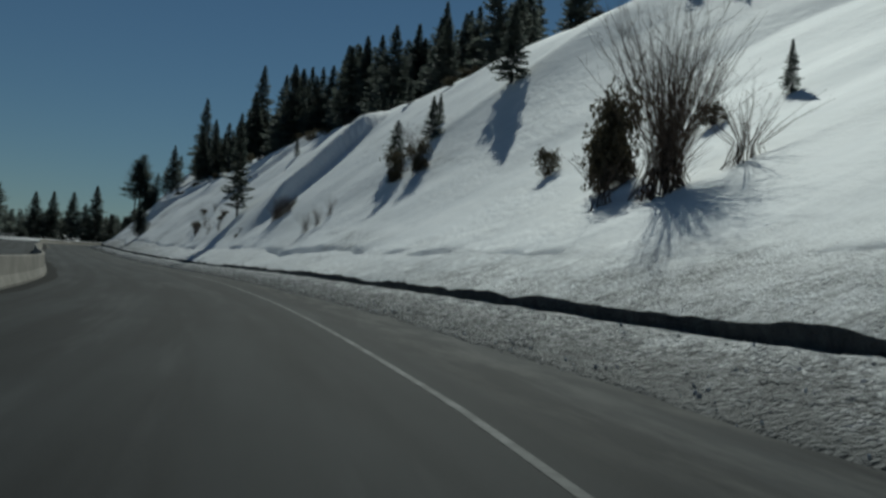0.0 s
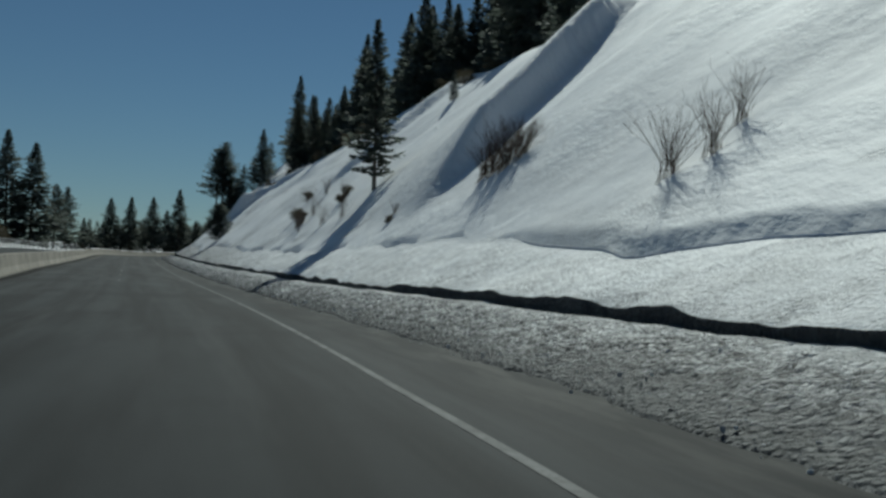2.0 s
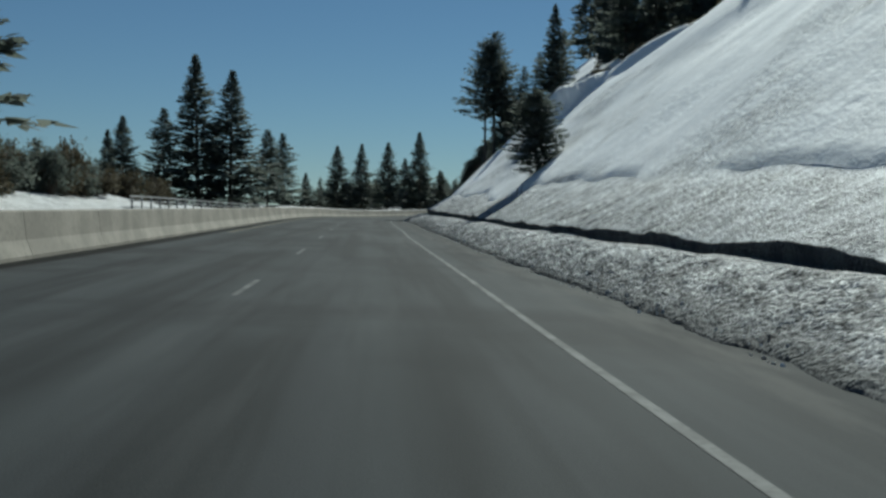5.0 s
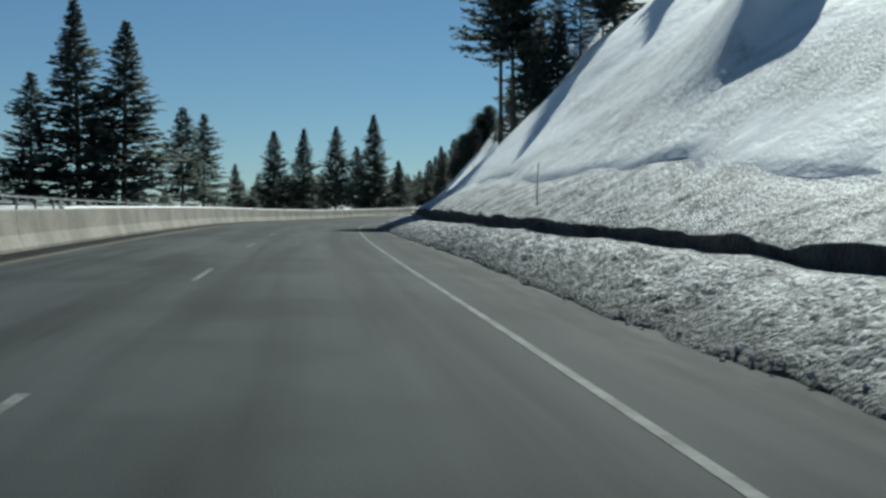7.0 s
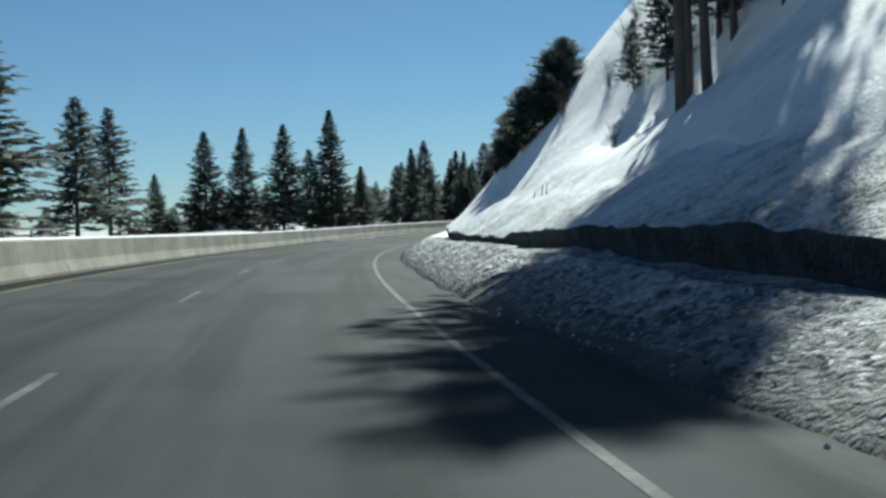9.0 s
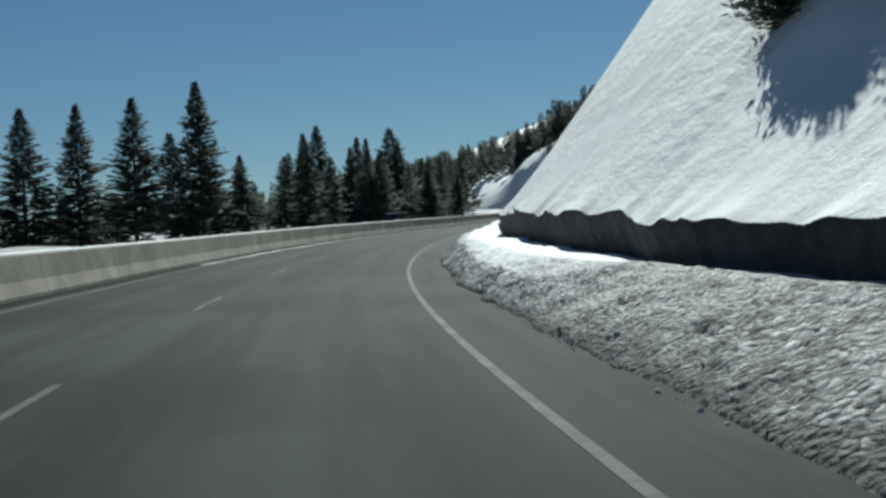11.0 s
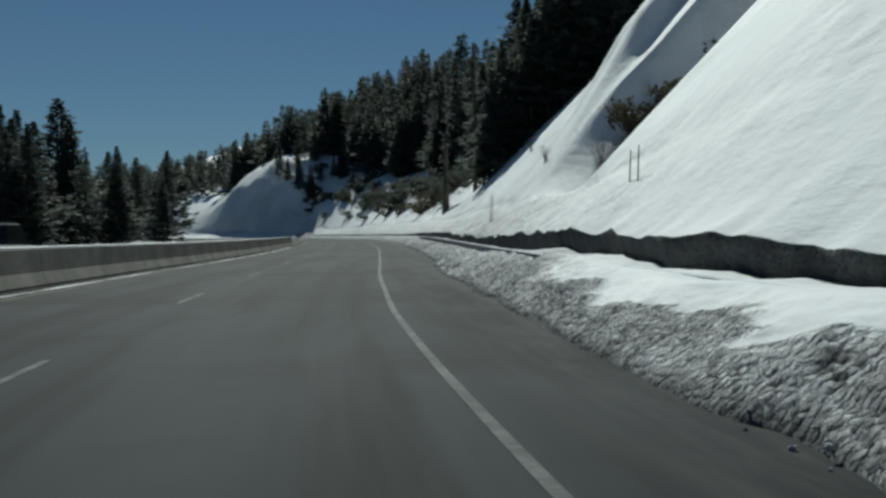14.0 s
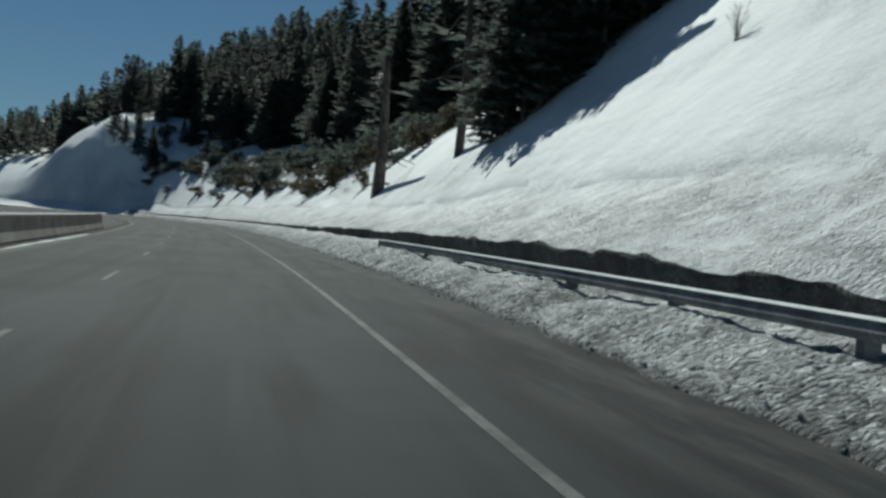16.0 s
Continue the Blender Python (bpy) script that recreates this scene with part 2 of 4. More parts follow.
# ---- the road's line ----
def spline(xs, ys, at):
    """Natural cubic through the knots."""
    xs, ys = np.asarray(xs, float), np.asarray(ys, float)
    n, h = len(xs), np.diff(xs)
    a, r = np.eye(n), np.zeros(n)
    for i in range(1, n - 1):
        a[i, i - 1 : i + 2] = h[i - 1], 2 * (h[i - 1] + h[i]), h[i]
        r[i] = 6 * ((ys[i + 1] - ys[i]) / h[i] - (ys[i] - ys[i - 1]) / h[i - 1])
    d = np.linalg.solve(a, r)
    j = np.clip(np.searchsorted(xs, at) - 1, 0, n - 2)
    p, q = (xs[j + 1] - at) / h[j], (at - xs[j]) / h[j]
    return p * ys[j] + q * ys[j + 1] + ((p**3 - p) * d[j] + (q**3 - q) * d[j + 1]) * h[j] ** 2 / 6


# The right edge line: x, y, height, cross fall to the right.
ROAD = [
    (10.7, -56.7, -0.45, 0.006),
    (6.9, -28.1, -0.21, -0.014),
    (1.9, 0.4, 0.06, -0.031),
    (-4.4, 28.5, 0.37, -0.043),
    (-12.3, 56.1, 0.69, -0.046),
    (-21.7, 83.0, 1.00, -0.039),
    (-31.7, 109.1, 1.35, -0.019),
    (-41.7, 134.7, 1.79, 0.004),
    (-51.3, 159.6, 2.30, 0.022),
    (-60.7, 183.7, 2.90, 0.028),
    (-69.9, 207.3, 3.49, 0.028),
    (-78.5, 230.3, 3.99, 0.030),
    (-86.3, 253.1, 4.42, 0.029),
    (-92.8, 276.0, 4.81, 0.022),
    (-97.4, 299.1, 5.27, 0.015),
    (-100.0, 322.5, 5.85, 0.013),
    (-100.5, 346.2, 6.53, 0.008),
    (-99.2, 370.1, 7.24, -0.005),
    (-96.9, 394.3, 7.96, -0.020),
    (-94.5, 418.6, 8.66, -0.028),
    (-92.5, 443.1, 9.34, -0.031),
    (-90.7, 467.7, 10.01, -0.029),
    (-89.3, 492.2, 10.66, -0.025),
]
road = np.array(ROAD)
knots = np.r_[0, np.cumsum(np.hypot(*np.diff(road[:, :2], axis=0).T))]
S0 = knots[2]
knots = knots - S0
LINE_S = np.arange(-160.0, 1400.0, 1.0)
inner = LINE_S[(LINE_S >= knots[0]) & (LINE_S <= knots[-1])]
line = np.stack([spline(knots, road[:, k], inner) for k in range(4)], 1)
ahead = line[-1] - line[-2]
turn = math.atan2(-ahead[0], ahead[1])
tail, p = [], line[-1].copy()
for s in LINE_S[LINE_S > knots[-1]]:
    turn += radians(0.16) * max(0.0, min(1.0, (s - 500) / 30)) * (1 if s < 640 else 0)
    p = p + np.array([-math.sin(turn), math.cos(turn), 0.026, 0])
    tail.append(p.copy())
back = line[1] - line[0]
head = [line[0] - back * k for k in range(int((LINE_S < knots[0]).sum()), 0, -1)]
line = np.concatenate([head, line, tail])
line[:, 3] = np.clip(line[:, 3], -0.05, 0.08)
tan = np.gradient(line[:, :2], axis=0)
tan /= np.hypot(*tan.T)[:, None]


def at_line(s):
    s = np.asarray(s, float)
    return [np.interp(s, LINE_S, c) for c in (line[:, 0], line[:, 1], line[:, 2], line[:, 3], tan[:, 0], tan[:, 1])]


def place(s, u, h):
    """World points from metres along, metres right of the edge line, and height over it."""
    x, y, z, _, tx, ty = at_line(s)
    return np.stack([x + ty * u, y - tx * u, z + h], -1)


def table(s, rows):
    rows = np.array(rows, float)
    return np.interp(s, rows[:, 0], rows[:, 1])


def bank_foot(s):
    return table(s, FOOT)


# Along the road: metres, value.
FOOT = [(-160, 2.4), (10, 2.35), (20, 2.1), (38, 1.8), (45, 1.55), (66, 1.5), (95, 1.42), (120, 1.4), (140, 1.6), (180, 1.55), (201, 1.55), (208, 1.5), (225, 1.75), (263, 1.0), (285, 0.95), (325, 0.88), (336, 1.17), (347, 1.36), (356, 1.4), (368, 1.5), (381, 1.73), (390, 1.75), (396, 1.68), (405, 1.98), (420, 2.05), (1400, 2.1)]
WALL = [(-160, 5.2), (20, 5.2), (60, 4.4), (100, 3.8), (250, 3.7), (290, 3.3), (330, 3.1), (350, 3.4), (370, 3.8), (395, 3.9), (430, 4.2), (1400, 4.2)]
WALL_LOW = [(-160, 0.46), (11, 0.47), (18, 0.42), (40, 0.42), (60, 0.45), (96, 0.43), (110, 0.45), (116, 0.51), (128, 0.54), (136, 0.58), (150, 0.62), (205, 0.66), (212, 0.68), (227, 0.66), (255, 0.6), (265, 0.74), (278, 0.73), (292, 0.62), (318, 0.62), (325, 0.67), (328, 0.59), (334, 0.57), (338, 0.6), (341, 0.5), (344, 0.62), (348.5, 0.42), (351, 0.52), (354, 0.58), (359, 0.68), (361, 0.74), (363, 0.77), (367, 0.78), (372, 0.70), (375, 0.66), (380, 0.73), (388, 0.7), (393, 0.6), (396, 0.53), (408, 0.54), (420, 0.5), (426, 0.54), (440, 0.58), (1400, 0.55)]
WALL_HIGH = [(-160, 0.78), (12, 0.78), (18, 0.7), (40, 0.65), (60, 0.66), (96, 0.62), (110, 0.71), (128, 0.76), (136, 0.79), (150, 0.84), (205, 0.9), (215, 0.92), (227, 1.0), (233, 1.04), (241, 1.12), (255, 1.2), (265, 1.25), (271, 1.1), (276, 0.96), (283, 0.9), (292, 1.0), (300, 1.1), (318, 1.4), (332, 1.36), (336, 1.18), (338, 1.0), (341, 0.92), (345, 0.90), (351, 0.88), (354, 0.83), (359, 0.84), (366, 0.92), (372, 0.95), (375, 1.07), (380, 1.15), (391, 1.14), (396, 1.0), (402, 0.93), (410, 0.85), (420, 0.85), (425, 0.94), (430, 1.0), (450, 0.95), (480, 0.8), (1400, 0.8)]
SHELF = [(-160, 2.2), (1400, 2.2)]
RISE = [(-160, 0.48), (100, 0.48), (295, 0.6), (310, 1.1), (330, 1.2), (380, 1.0), (395, 0.6), (1400, 0.5)]
# The grime tables darken for ploughed dirt and for shade among the lumps.
GRIME = [(-160, 1.5), (60, 1.45), (130, 1.3), (190, 1.25), (215, 1.45), (250, 1.4), (300, 1.25), (315, 0.98), (370, 0.98), (390, 1.0), (1400, 0.9)]
SLOPE = [(-160, 0.55), (20, 0.56), (58, 0.62), (80, 0.86), (125, 0.87), (235, 0.88), (255, 0.97), (300, 1.15), (335, 1.28), (380, 1.25), (397, 1.05), (420, 1.12), (450, 1.05), (475, 1.0), (520, 0.9), (620, 1.0), (660, 1.5), (700, 1.4), (740, 0.95), (1400, 0.95)]
CREST = [(-160, 40), (40, 38), (80, 34), (120, 29), (205, 25), (222, 20), (240, 19), (270, 20), (300, 22), (340, 24), (380, 27), (440, 26), (470, 14), (520, 12), (620, 16), (1400, 22)]
UPPER = [(-160, 0.3), (1400, 0.35)]
BARRIER = [(-160, -8.3), (60, -8.6), (105, -9.4), (138, -9.4), (165, -8.9), (200, -8.4), (260, -8.4), (330, -8.3), (1400, -8.3)]
# Height of the barrier against its usual 0.92 m, and the edge line's wander to the right.
BARRIER_TALL = [(-160, 1.2), (125, 1.22), (140, 1.14), (200, 0.95), (230, 0.98), (260, 1.0), (1400, 1.0)]
EDGE_WANDER = [(-160, 0), (6, 0.02), (10, 0.09), (16, 0.06), (36, -0.03), (41, -0.08), (64, -0.03), (69, -0.06), (95, -0.02), (125, -0.02), (165, -0.05), (187, -0.13), (191, -0.14), (199, -0.02), (205, 0), (213, -0.02), (237, -0.08), (243, -0.07), (258, -0.06), (268, -0.04), (281, 0), (320, -0.05), (333, 0.01), (346, 0.02), (356, 0.055), (361, 0.03), (368, -0.01), (380, -0.06), (386, -0.01), (394, -0.01), (404, 0.04), (410, 0.02), (417, -0.01), (430, 0), (1400, 0)]
BARRIER_END = 485
GULLY = [(-160, 0), (397.5, 0), (400.5, 4.6), (408, 5.0), (414, 0), (484, 0), (492, 2), (500, 0), (1400, 0)]
SHELF_GRIME = [(-160, 1.2), (110, 1.2), (170, 1.8), (295, 1.8), (312, 0.1), (378, 0.15), (386, 1.0), (400, 1.4), (1400, 1.4)]
HILL_GRIME = [(-160, 0.6), (120, 0.7), (180, 0.75), (290, 0.7), (310, 0.3), (380, 0.35), (400, 0.9), (450, 0.9), (480, 0.7), (1400, 0.7)]
BENCH_GRIME = [(-160, 2.1), (20, 1.2), (50, 0.7), (110, 0.7), (150, 1.2), (170, 1.6), (218, 1.7), (234, 1.7), (252, 1.5), (264, 1.0), (290, 1.0), (308, 0.12), (376, 0.15), (392, 0.9), (405, 1.4), (1400, 1.4)]
LEDGE = [(-160, 0.9), (50, 1.6), (105, 1.7), (160, 1.4), (172, 0.6), (200, 0.6), (250, 0.6), (280, 0.2), (305, 0), (385, 0), (400, 0.3), (1400, 0.3)]
# Snow ribs on the slope with a steep near side: along, lower and upper edge, height, steep run, tail, slant, dip before it.
RIBS = [(229, 14, 34, 1.0, 2.2, 9.0, 0.0, 0.0), (103.5, 7.9, 27, 2.15, 1.4, 9.0, 1.1, 0.15), (150, 10, 30, 1.0, 2.0, 6.0, 0.8, 0.0), (222.5, 8.0, 17, 2.6, 0.9, 6.0, 0.9, 0.0), (416.5, 8.8, 30, 2.1, 3.0, 7.0, 0.6, 0.0), (413.0, 8.0, 12.5, 1.2, 1.6, 4.0, 0.5, 0.0), (423, 9.5, 22, 1.0, 1.6, 4.0, 0.3, 0.0), (431, 12, 24, 1.0, 1.6, 4.0, 0.3, 0.0)]
FLAT = [(-160, 0.6), (305, 0.6), (314, 1.25), (372, 1.25), (384, 0.7), (1400, 0.6)]
BLOTCH = [(-160, 0.35), (150, 0.4), (185, 1.5), (235, 1.5), (290, 1.1), (305, 0.3), (380, 0.3), (400, 0.6), (1400, 0.6)]
STREAK = [(-160, 1.0), (292, 1.0), (306, 0.2), (385, 0.2), (400, 0.8), (1400, 1.0)]


def profile(s):
    """Foot of the bank, wall, top of the rough snow: (u, z) of each."""
    foot, wall = table(s, FOOT), table(s, WALL)
    low, high, wide = table(s, WALL_LOW), table(s, WALL_HIGH), table(s, SHELF)
    sway = wide * (0.20 * vnoise(s / 13, s * 0, 61) + 0.07 * vnoise(s / 2.1, s * 0, 62))
    return foot, wall, low, high, wall + wide + sway, high + wide * table(s, RISE) + sway * table(s, SLOPE)


def ramp_up(r):
    return 0.72 * r + 0.28 * np.sin(r * math.pi / 2)


def soft_plus(x):
    return np.log1p(np.exp(-np.abs(x))) + np.maximum(x, 0)


def height(s, u):
    """Height of the land over the edge line."""
    s, u = np.broadcast_arrays(np.asarray(s, float), np.asarray(u, float))
    _, _, _, fall, _, _ = at_line(s)
    foot, wall, low, high, top, ztop = profile(s)
    k, crest, k2 = table(s, SLOPE), table(s, CREST), table(s, UPPER)
    w = 3.0
    hill = ztop + k2 * (u - top) + (k - k2) * w * (soft_plus((crest - top) / w) - soft_plus((crest - u) / w))
    nom = wall + table(s, SHELF)
    grow = np.clip((u - nom) / 6, 0, 1)
    hill = hill - table(s, GULLY) * np.clip((u - nom) / 5, 0, 2.2) + grow * (0.55 * fbm(s / 16, u / 22, 3, 5) + 0.12 * table(s, STREAK) * fbm(s / 5, u / 14, 2, 8))
    for s0, u0, u1, tall, lead, tail_, slant, dip in RIBS:
        d = s - s0 - slant * (u - u0)
        shape = np.where(d < 0, np.clip(1 + d / lead, 0, 1), np.exp(-d / tail_))
        shape = shape * shape * (3 - 2 * shape)
        shape = shape - dip * np.exp(-(((d + lead + 2.2) / 3.0) ** 2))
        hill = hill + tall * shape * np.clip((u - u0) / 4, 0, 1) * np.clip((u1 - u) / 5, 0, 1) * (u > top)
    hill = hill + grow * (0.22 * table(s, STREAK) * fbm(s / 6 + u / 25, u / 40, 2, 81) + 0.30 * fbm(s / 17, u / 4.5 + s / 40, 3, 83) * table(s, BLOTCH)) * np.clip((u - nom) / 10, 0, 1)
    hill = hill - 2.6 * np.exp(-(((s - 281) / 9) ** 2) - ((u - 10.8) / 3.0) ** 2) * (u > top)
    hill = hill + 9.0 * np.exp(-(((s - 668) / np.where(s > 668, 42, 34)) ** 2)) * (1 + 0.35 * fbm(s / 9, u / 5, 3, 17)) * np.clip((u - 5.5) / 4.5, 0, 1) * np.clip((30 - u) / 16, 0, 1)
    run = np.clip((u - foot) / np.maximum(wall - foot, 0.1), 0, 1)
    cut = low * ramp_up(run)
    rough = high + (ztop - high) * np.clip((u - wall) / (top - wall), 0, 1)
    right = np.where(u > top, hill, np.where(u > wall, rough, cut))
    left = -0.02 * np.maximum(-u - 24, 0) ** 0.9 + (0.5 + 1.0 * np.clip((310 - s) / 60, 0, 1)) * np.clip((-u - 23) / 4, 0, 1) + 0.4 * fbm(s / 9, u / 9, 3, 3) * np.clip((-u - 23) / 3, 0, 1)
    deck = -np.clip(u, -24, 3) * fall
    return np.where(u >= foot, right, np.where(u < -22.5, left, 0)) + deck


def ground_point(s, u):
    return place(s, u, height(s, u))


def sheet(name, ss, us, material, drop=0.0, smooth=True, dirt=None, lift=None, uv=False):
    """A sheet over the land, us: one row of offsets, or one row for each s."""
    us = np.broadcast_to(us, (len(ss), np.shape(us)[-1]))
    sg = np.repeat(np.asarray(ss, float)[:, None], us.shape[1], 1)
    h = height(sg, us) if lift is None else lift(sg, us)
    v = place(sg, us, h - drop).reshape(-1, 3)
    me = mesh(name, v, grid_faces(*us.shape)[:, ::-1], material, smooth)
    if dirt is not None:
        a = me.attributes.new("dirt", "FLOAT", "POINT")
        a.data.foreach_set("value", np.asarray(dirt(sg, us), np.float32).ravel())
    if uv:
        layer = me.uv_layers.new(name="uv")
        loops = np.empty(len(me.loops), np.int32)
        me.loops.foreach_get("vertex_index", loops)
        layer.data.foreach_set("uv", np.stack([us.ravel()[loops], sg.ravel()[loops]], 1).astype(np.float32).ravel())
    return me


# ---- ground and road ----
def ground_dirt(s, u):
    foot, wall, low, high, top, ztop = profile(s)
    near = np.clip(1.1 - (u - top) / 7, 0.0, 1) * (0.14 + 0.62 * fbm(s / 9, u / 1.6, 4, 21)) + 0.10 * np.clip(fbm(s / 11, u / 2.0, 4, 27), 0, 1)
    blot = np.clip((fbm(s / 13 + u / 9, u / 2.6, 5, 29) - 0.10) / 0.22, 0, 1)
    near = near + 0.48 * blot * (0.75 + 0.5 * fbm(s / 0.9, u / 0.7, 2, 31)) * table(s, BLOTCH) * np.clip((24 - u) / 6, 0, 1)
    near = near * table(s, HILL_GRIME)
    crack = np.clip(1 - np.abs(fbm(s / 15, u / 3.4, 3, 91)) / 0.05, 0, 1) * np.clip(2.5 * fbm(s / 17, u / 6, 2, 92), 0, 1)
    near = near + 0.5 * crack * np.clip((26 - u) / 8, 0, 1)
    bare = np.clip((s - 400) / 1.2, 0, 1) * np.clip((412 - s) / 1.5, 0, 1) * np.clip((u - 9.0) / 1.5, 0, 1) * np.clip((26 - u) / 3, 0, 1)
    bare = bare * (1.9 + 0.9 * fbm(s / 2.5, u / 2.5, 4, 44))
    return np.clip(np.where(u > 0, np.maximum(near, bare), 0.75), 0, 2.2)


ss = np.r_[np.arange(-150, -20, 4.0), np.arange(-20, 440, 0.5), np.arange(440, 560, 1.0), np.arange(560, 1390, 8.0)]
top_u = profile(ss)[4]
hill_u = top_u[:, None] + np.r_[-0.5, -0.12 , np.arange(0.1, 12, 0.4), np.arange(12, 32, 0.8), np.arange(32, 80, 3.0), np.geomspace(80, 380, 14)][None]
left_u = np.r_[-np.geomspace(420, 40, 16), -np.arange(38, 8, -1.5), -8.0, -4.0, 0.0]
foot_u = bank_foot(ss)
wall_u = table(ss, WALL)
ground_u = np.concatenate([np.broadcast_to(left_u, (len(ss), len(left_u))), foot_u[:, None] - 0.2, foot_u[:, None] + 0.3, wall_u[:, None] - 0.2, wall_u[:, None] + 0.5, hill_u], 1)


def ground_lift(s, u):
    foot, wall, low, high, top, ztop = profile(s)
    h = height(s, u)
    road_bed = (u > -22.5) & (u <= foot)
    bank = (u > foot) & (u < top - 0.05)
    step = np.clip(0.05 + 0.2 * fbm(s / 5, s * 0, 3, 50), 0, 0.25) * table(s, LEDGE) * np.clip((top + 2.5 - u) / 2.5, 0, 1)
    return np.where(road_bed, h - 0.12, np.where(bank, np.where(u < wall + 0.8, np.minimum(h, low) - 0.35, h - 0.35), np.where(u > foot, h + step, h)))


tagged(new("ground", sheet("ground", ss, ground_u, SNOW, lift=ground_lift, dirt=ground_dirt)), "snow-covered mountainside and valley floor beside the highway", "ground", kind="structure")

rs = np.arange(-150, 1390, 2.0)
road_u = np.stack([table(rs, BARRIER) - 0.5 + (bank_foot(rs) + 0.7 - table(rs, BARRIER) + 0.5) * f for f in np.linspace(0, 1, 12)], 1)
tagged(new("road", sheet("road", rs, road_u, ASPHALT, lift=lambda s, u: -u * at_line(s)[3], uv=True)), "grey worn salt-bleached asphalt highway, paler along the lane centres", "road", kind="structure")
far_u = np.stack([-22.4 + (table(rs, BARRIER) - 0.5 + 22.4) * f for f in np.linspace(0, 1, 6)], 1)
tagged(new("road_opposite", sheet("road_opposite", rs, far_u, ASPHALT, lift=lambda s, u: -u * at_line(s)[3] - 0.01, uv=True)), "grey asphalt carriageway for oncoming traffic behind the barrier", "road", kind="structure")


def bank_mesh():
    """The ploughed bank: crumbly foot, shelf, cut wall and rough snow above it."""
    s = np.r_[np.arange(-12, 452, 0.11), np.arange(452, 620, 0.8)]
    foot, wall, low, high, top, ztop = profile(s)
    one = np.ones_like(s)
    wob = 0.16 * vnoise(s / 3.3, one * 3, 4) + 0.05 * vnoise(s / 0.9, one * 7, 6)
    cols = []
    f = foot + 0.10 * vnoise(s / 1.7, one, 2) + 0.05 * vnoise(s / 0.35, one, 12)
    n1, n2, n3, n4 = 26, 8, 6, 18
    flat = table(s, FLAT) + 0.22 * vnoise(s / 1.9, one, 71)
    for k in range(n1):
        r = k / n1
        cols.append((f + (wall - flat - f) * r, low * ramp_up(r), (1.8 - 4 * r if r < 0.15 else 1.29 - 0.6 * r), 0.3 + 0.8 * min(1, 3 * r)))
    shelf = low * (1 + 0.09 * vnoise(s / 3.1, one, 9) + 0.06 * vnoise(s / 0.9, one, 10))
    for k in range(n2):
        r = k / n2
        cols.append((wall - flat + (flat + wob) * r, low + (shelf - low) * r, (0.62 - 0.25 * r) * table(s, SHELF_GRIME), 0.4))
    hang = 0.28 * (high - low)
    lip = high + 0.07 * vnoise(s / 1.9, one * 5, 14) + 0.03 * vnoise(s / 0.5, one, 15)
    rag = np.clip((high - low - 0.3) / 0.4, 0, 1)
    lip = lip + rag * (0.13 * vnoise(s / 2.7, one, 16) + 0.07 * vnoise(s / 0.8, one, 18))
    lip = lip + 0.22 * np.exp(-(((s - 349.3) / 1.1) ** 2))
    # The wall's colour holds both dirty ice and the shade below its lip.
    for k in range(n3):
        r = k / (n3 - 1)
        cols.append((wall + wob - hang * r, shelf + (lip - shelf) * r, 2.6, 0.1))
    cols.append((wall + wob - hang + 0.012, lip + 0.012, 0.5 * table(s, BENCH_GRIME), 0.05))
    for k in range(1, n4 + 1):
        r = k / n4
        cols.append((wall + (wob - hang) * (1 - r) ** 5 + (top - wall) * r, high + (ztop - high) * r + (lip - high) * (1 - r) ** 6, (0.5 - 0.2 * r) * table(s, BENCH_GRIME), min(0.25 + 2.0 * r, 0.6, 2.2 - 2.1 * r) * np.minimum(1, table(s, BENCH_GRIME))))
    for e, over, rough in ((0.35, 0.02, 0.2), (0.75, 0.015, 0.1), (1.2, -0.08, 0.0)):
        v_ = top + e * (1 + 0.5 * vnoise(s / 1.3, one, 77))
        cols.append((v_, height(s, v_) + np.clip(v_, -24, 3) * at_line(s)[3] + over, ground_dirt(s, v_), rough * np.minimum(1, table(s, BENCH_GRIME))))
    # Where the top of the bank is clean, the dirt ends raggedly part of the way up its face.
    clean = 1 - np.clip((table(s, SHELF_GRIME) - 0.15) / 0.6, 0, 1)
    for k in range(n1):
        fu, fz, fd, fa = cols[k]
        keep = np.clip((0.62 + 0.55 * fbm(s / 1.1 + 3 * k / n1, one * k / 9, 3, 55) - k / n1) / 0.12, 0, 1)
        cols[k] = (fu, fz, fd * (1 - clean * (1 - keep) * 0.85), fa * (1 - clean * (1 - keep) * 0.6))
    u = np.stack([c[0] for c in cols], 1)
    z = np.stack([c[1] * one for c in cols], 1)
    d = np.stack([c[2] * one for c in cols], 1)
    a = np.stack([c[3] * one for c in cols], 1)
    sg = np.repeat(s[:, None], u.shape[1], 1)
    girth = np.cumsum(np.hypot(np.diff(u, axis=1, prepend=u[:, :1]), np.diff(z, axis=1, prepend=z[:, :1])), 1)
    lump = 0.55 * np.abs(vnoise(sg / 0.34 + girth, girth / 0.22, 31)) + 0.5 * np.abs(vnoise(sg / 0.2, girth / 0.13, 32)) + 0.22 * vnoise(sg / 1.2, girth / 0.9, 33) + 0.10 * np.abs(vnoise(sg / 0.6 + 2.2 * girth, girth / 0.5, 34))
    edge = np.minimum(1, np.arange(u.shape[1]) / 2.0)[None] * np.minimum(1, np.arange(u.shape[1])[::-1] / 3.0)[None]
    z = z + 0.07 * a * lump * (0.35 + 0.65 * edge)
    u = u - 0.05 * a * lump * edge
    z = z - np.clip(u, -24, 3) * at_line(sg)[3]
    z[:, 0] -= 0.06
    v = place(sg, u, z).reshape(-1, 3)
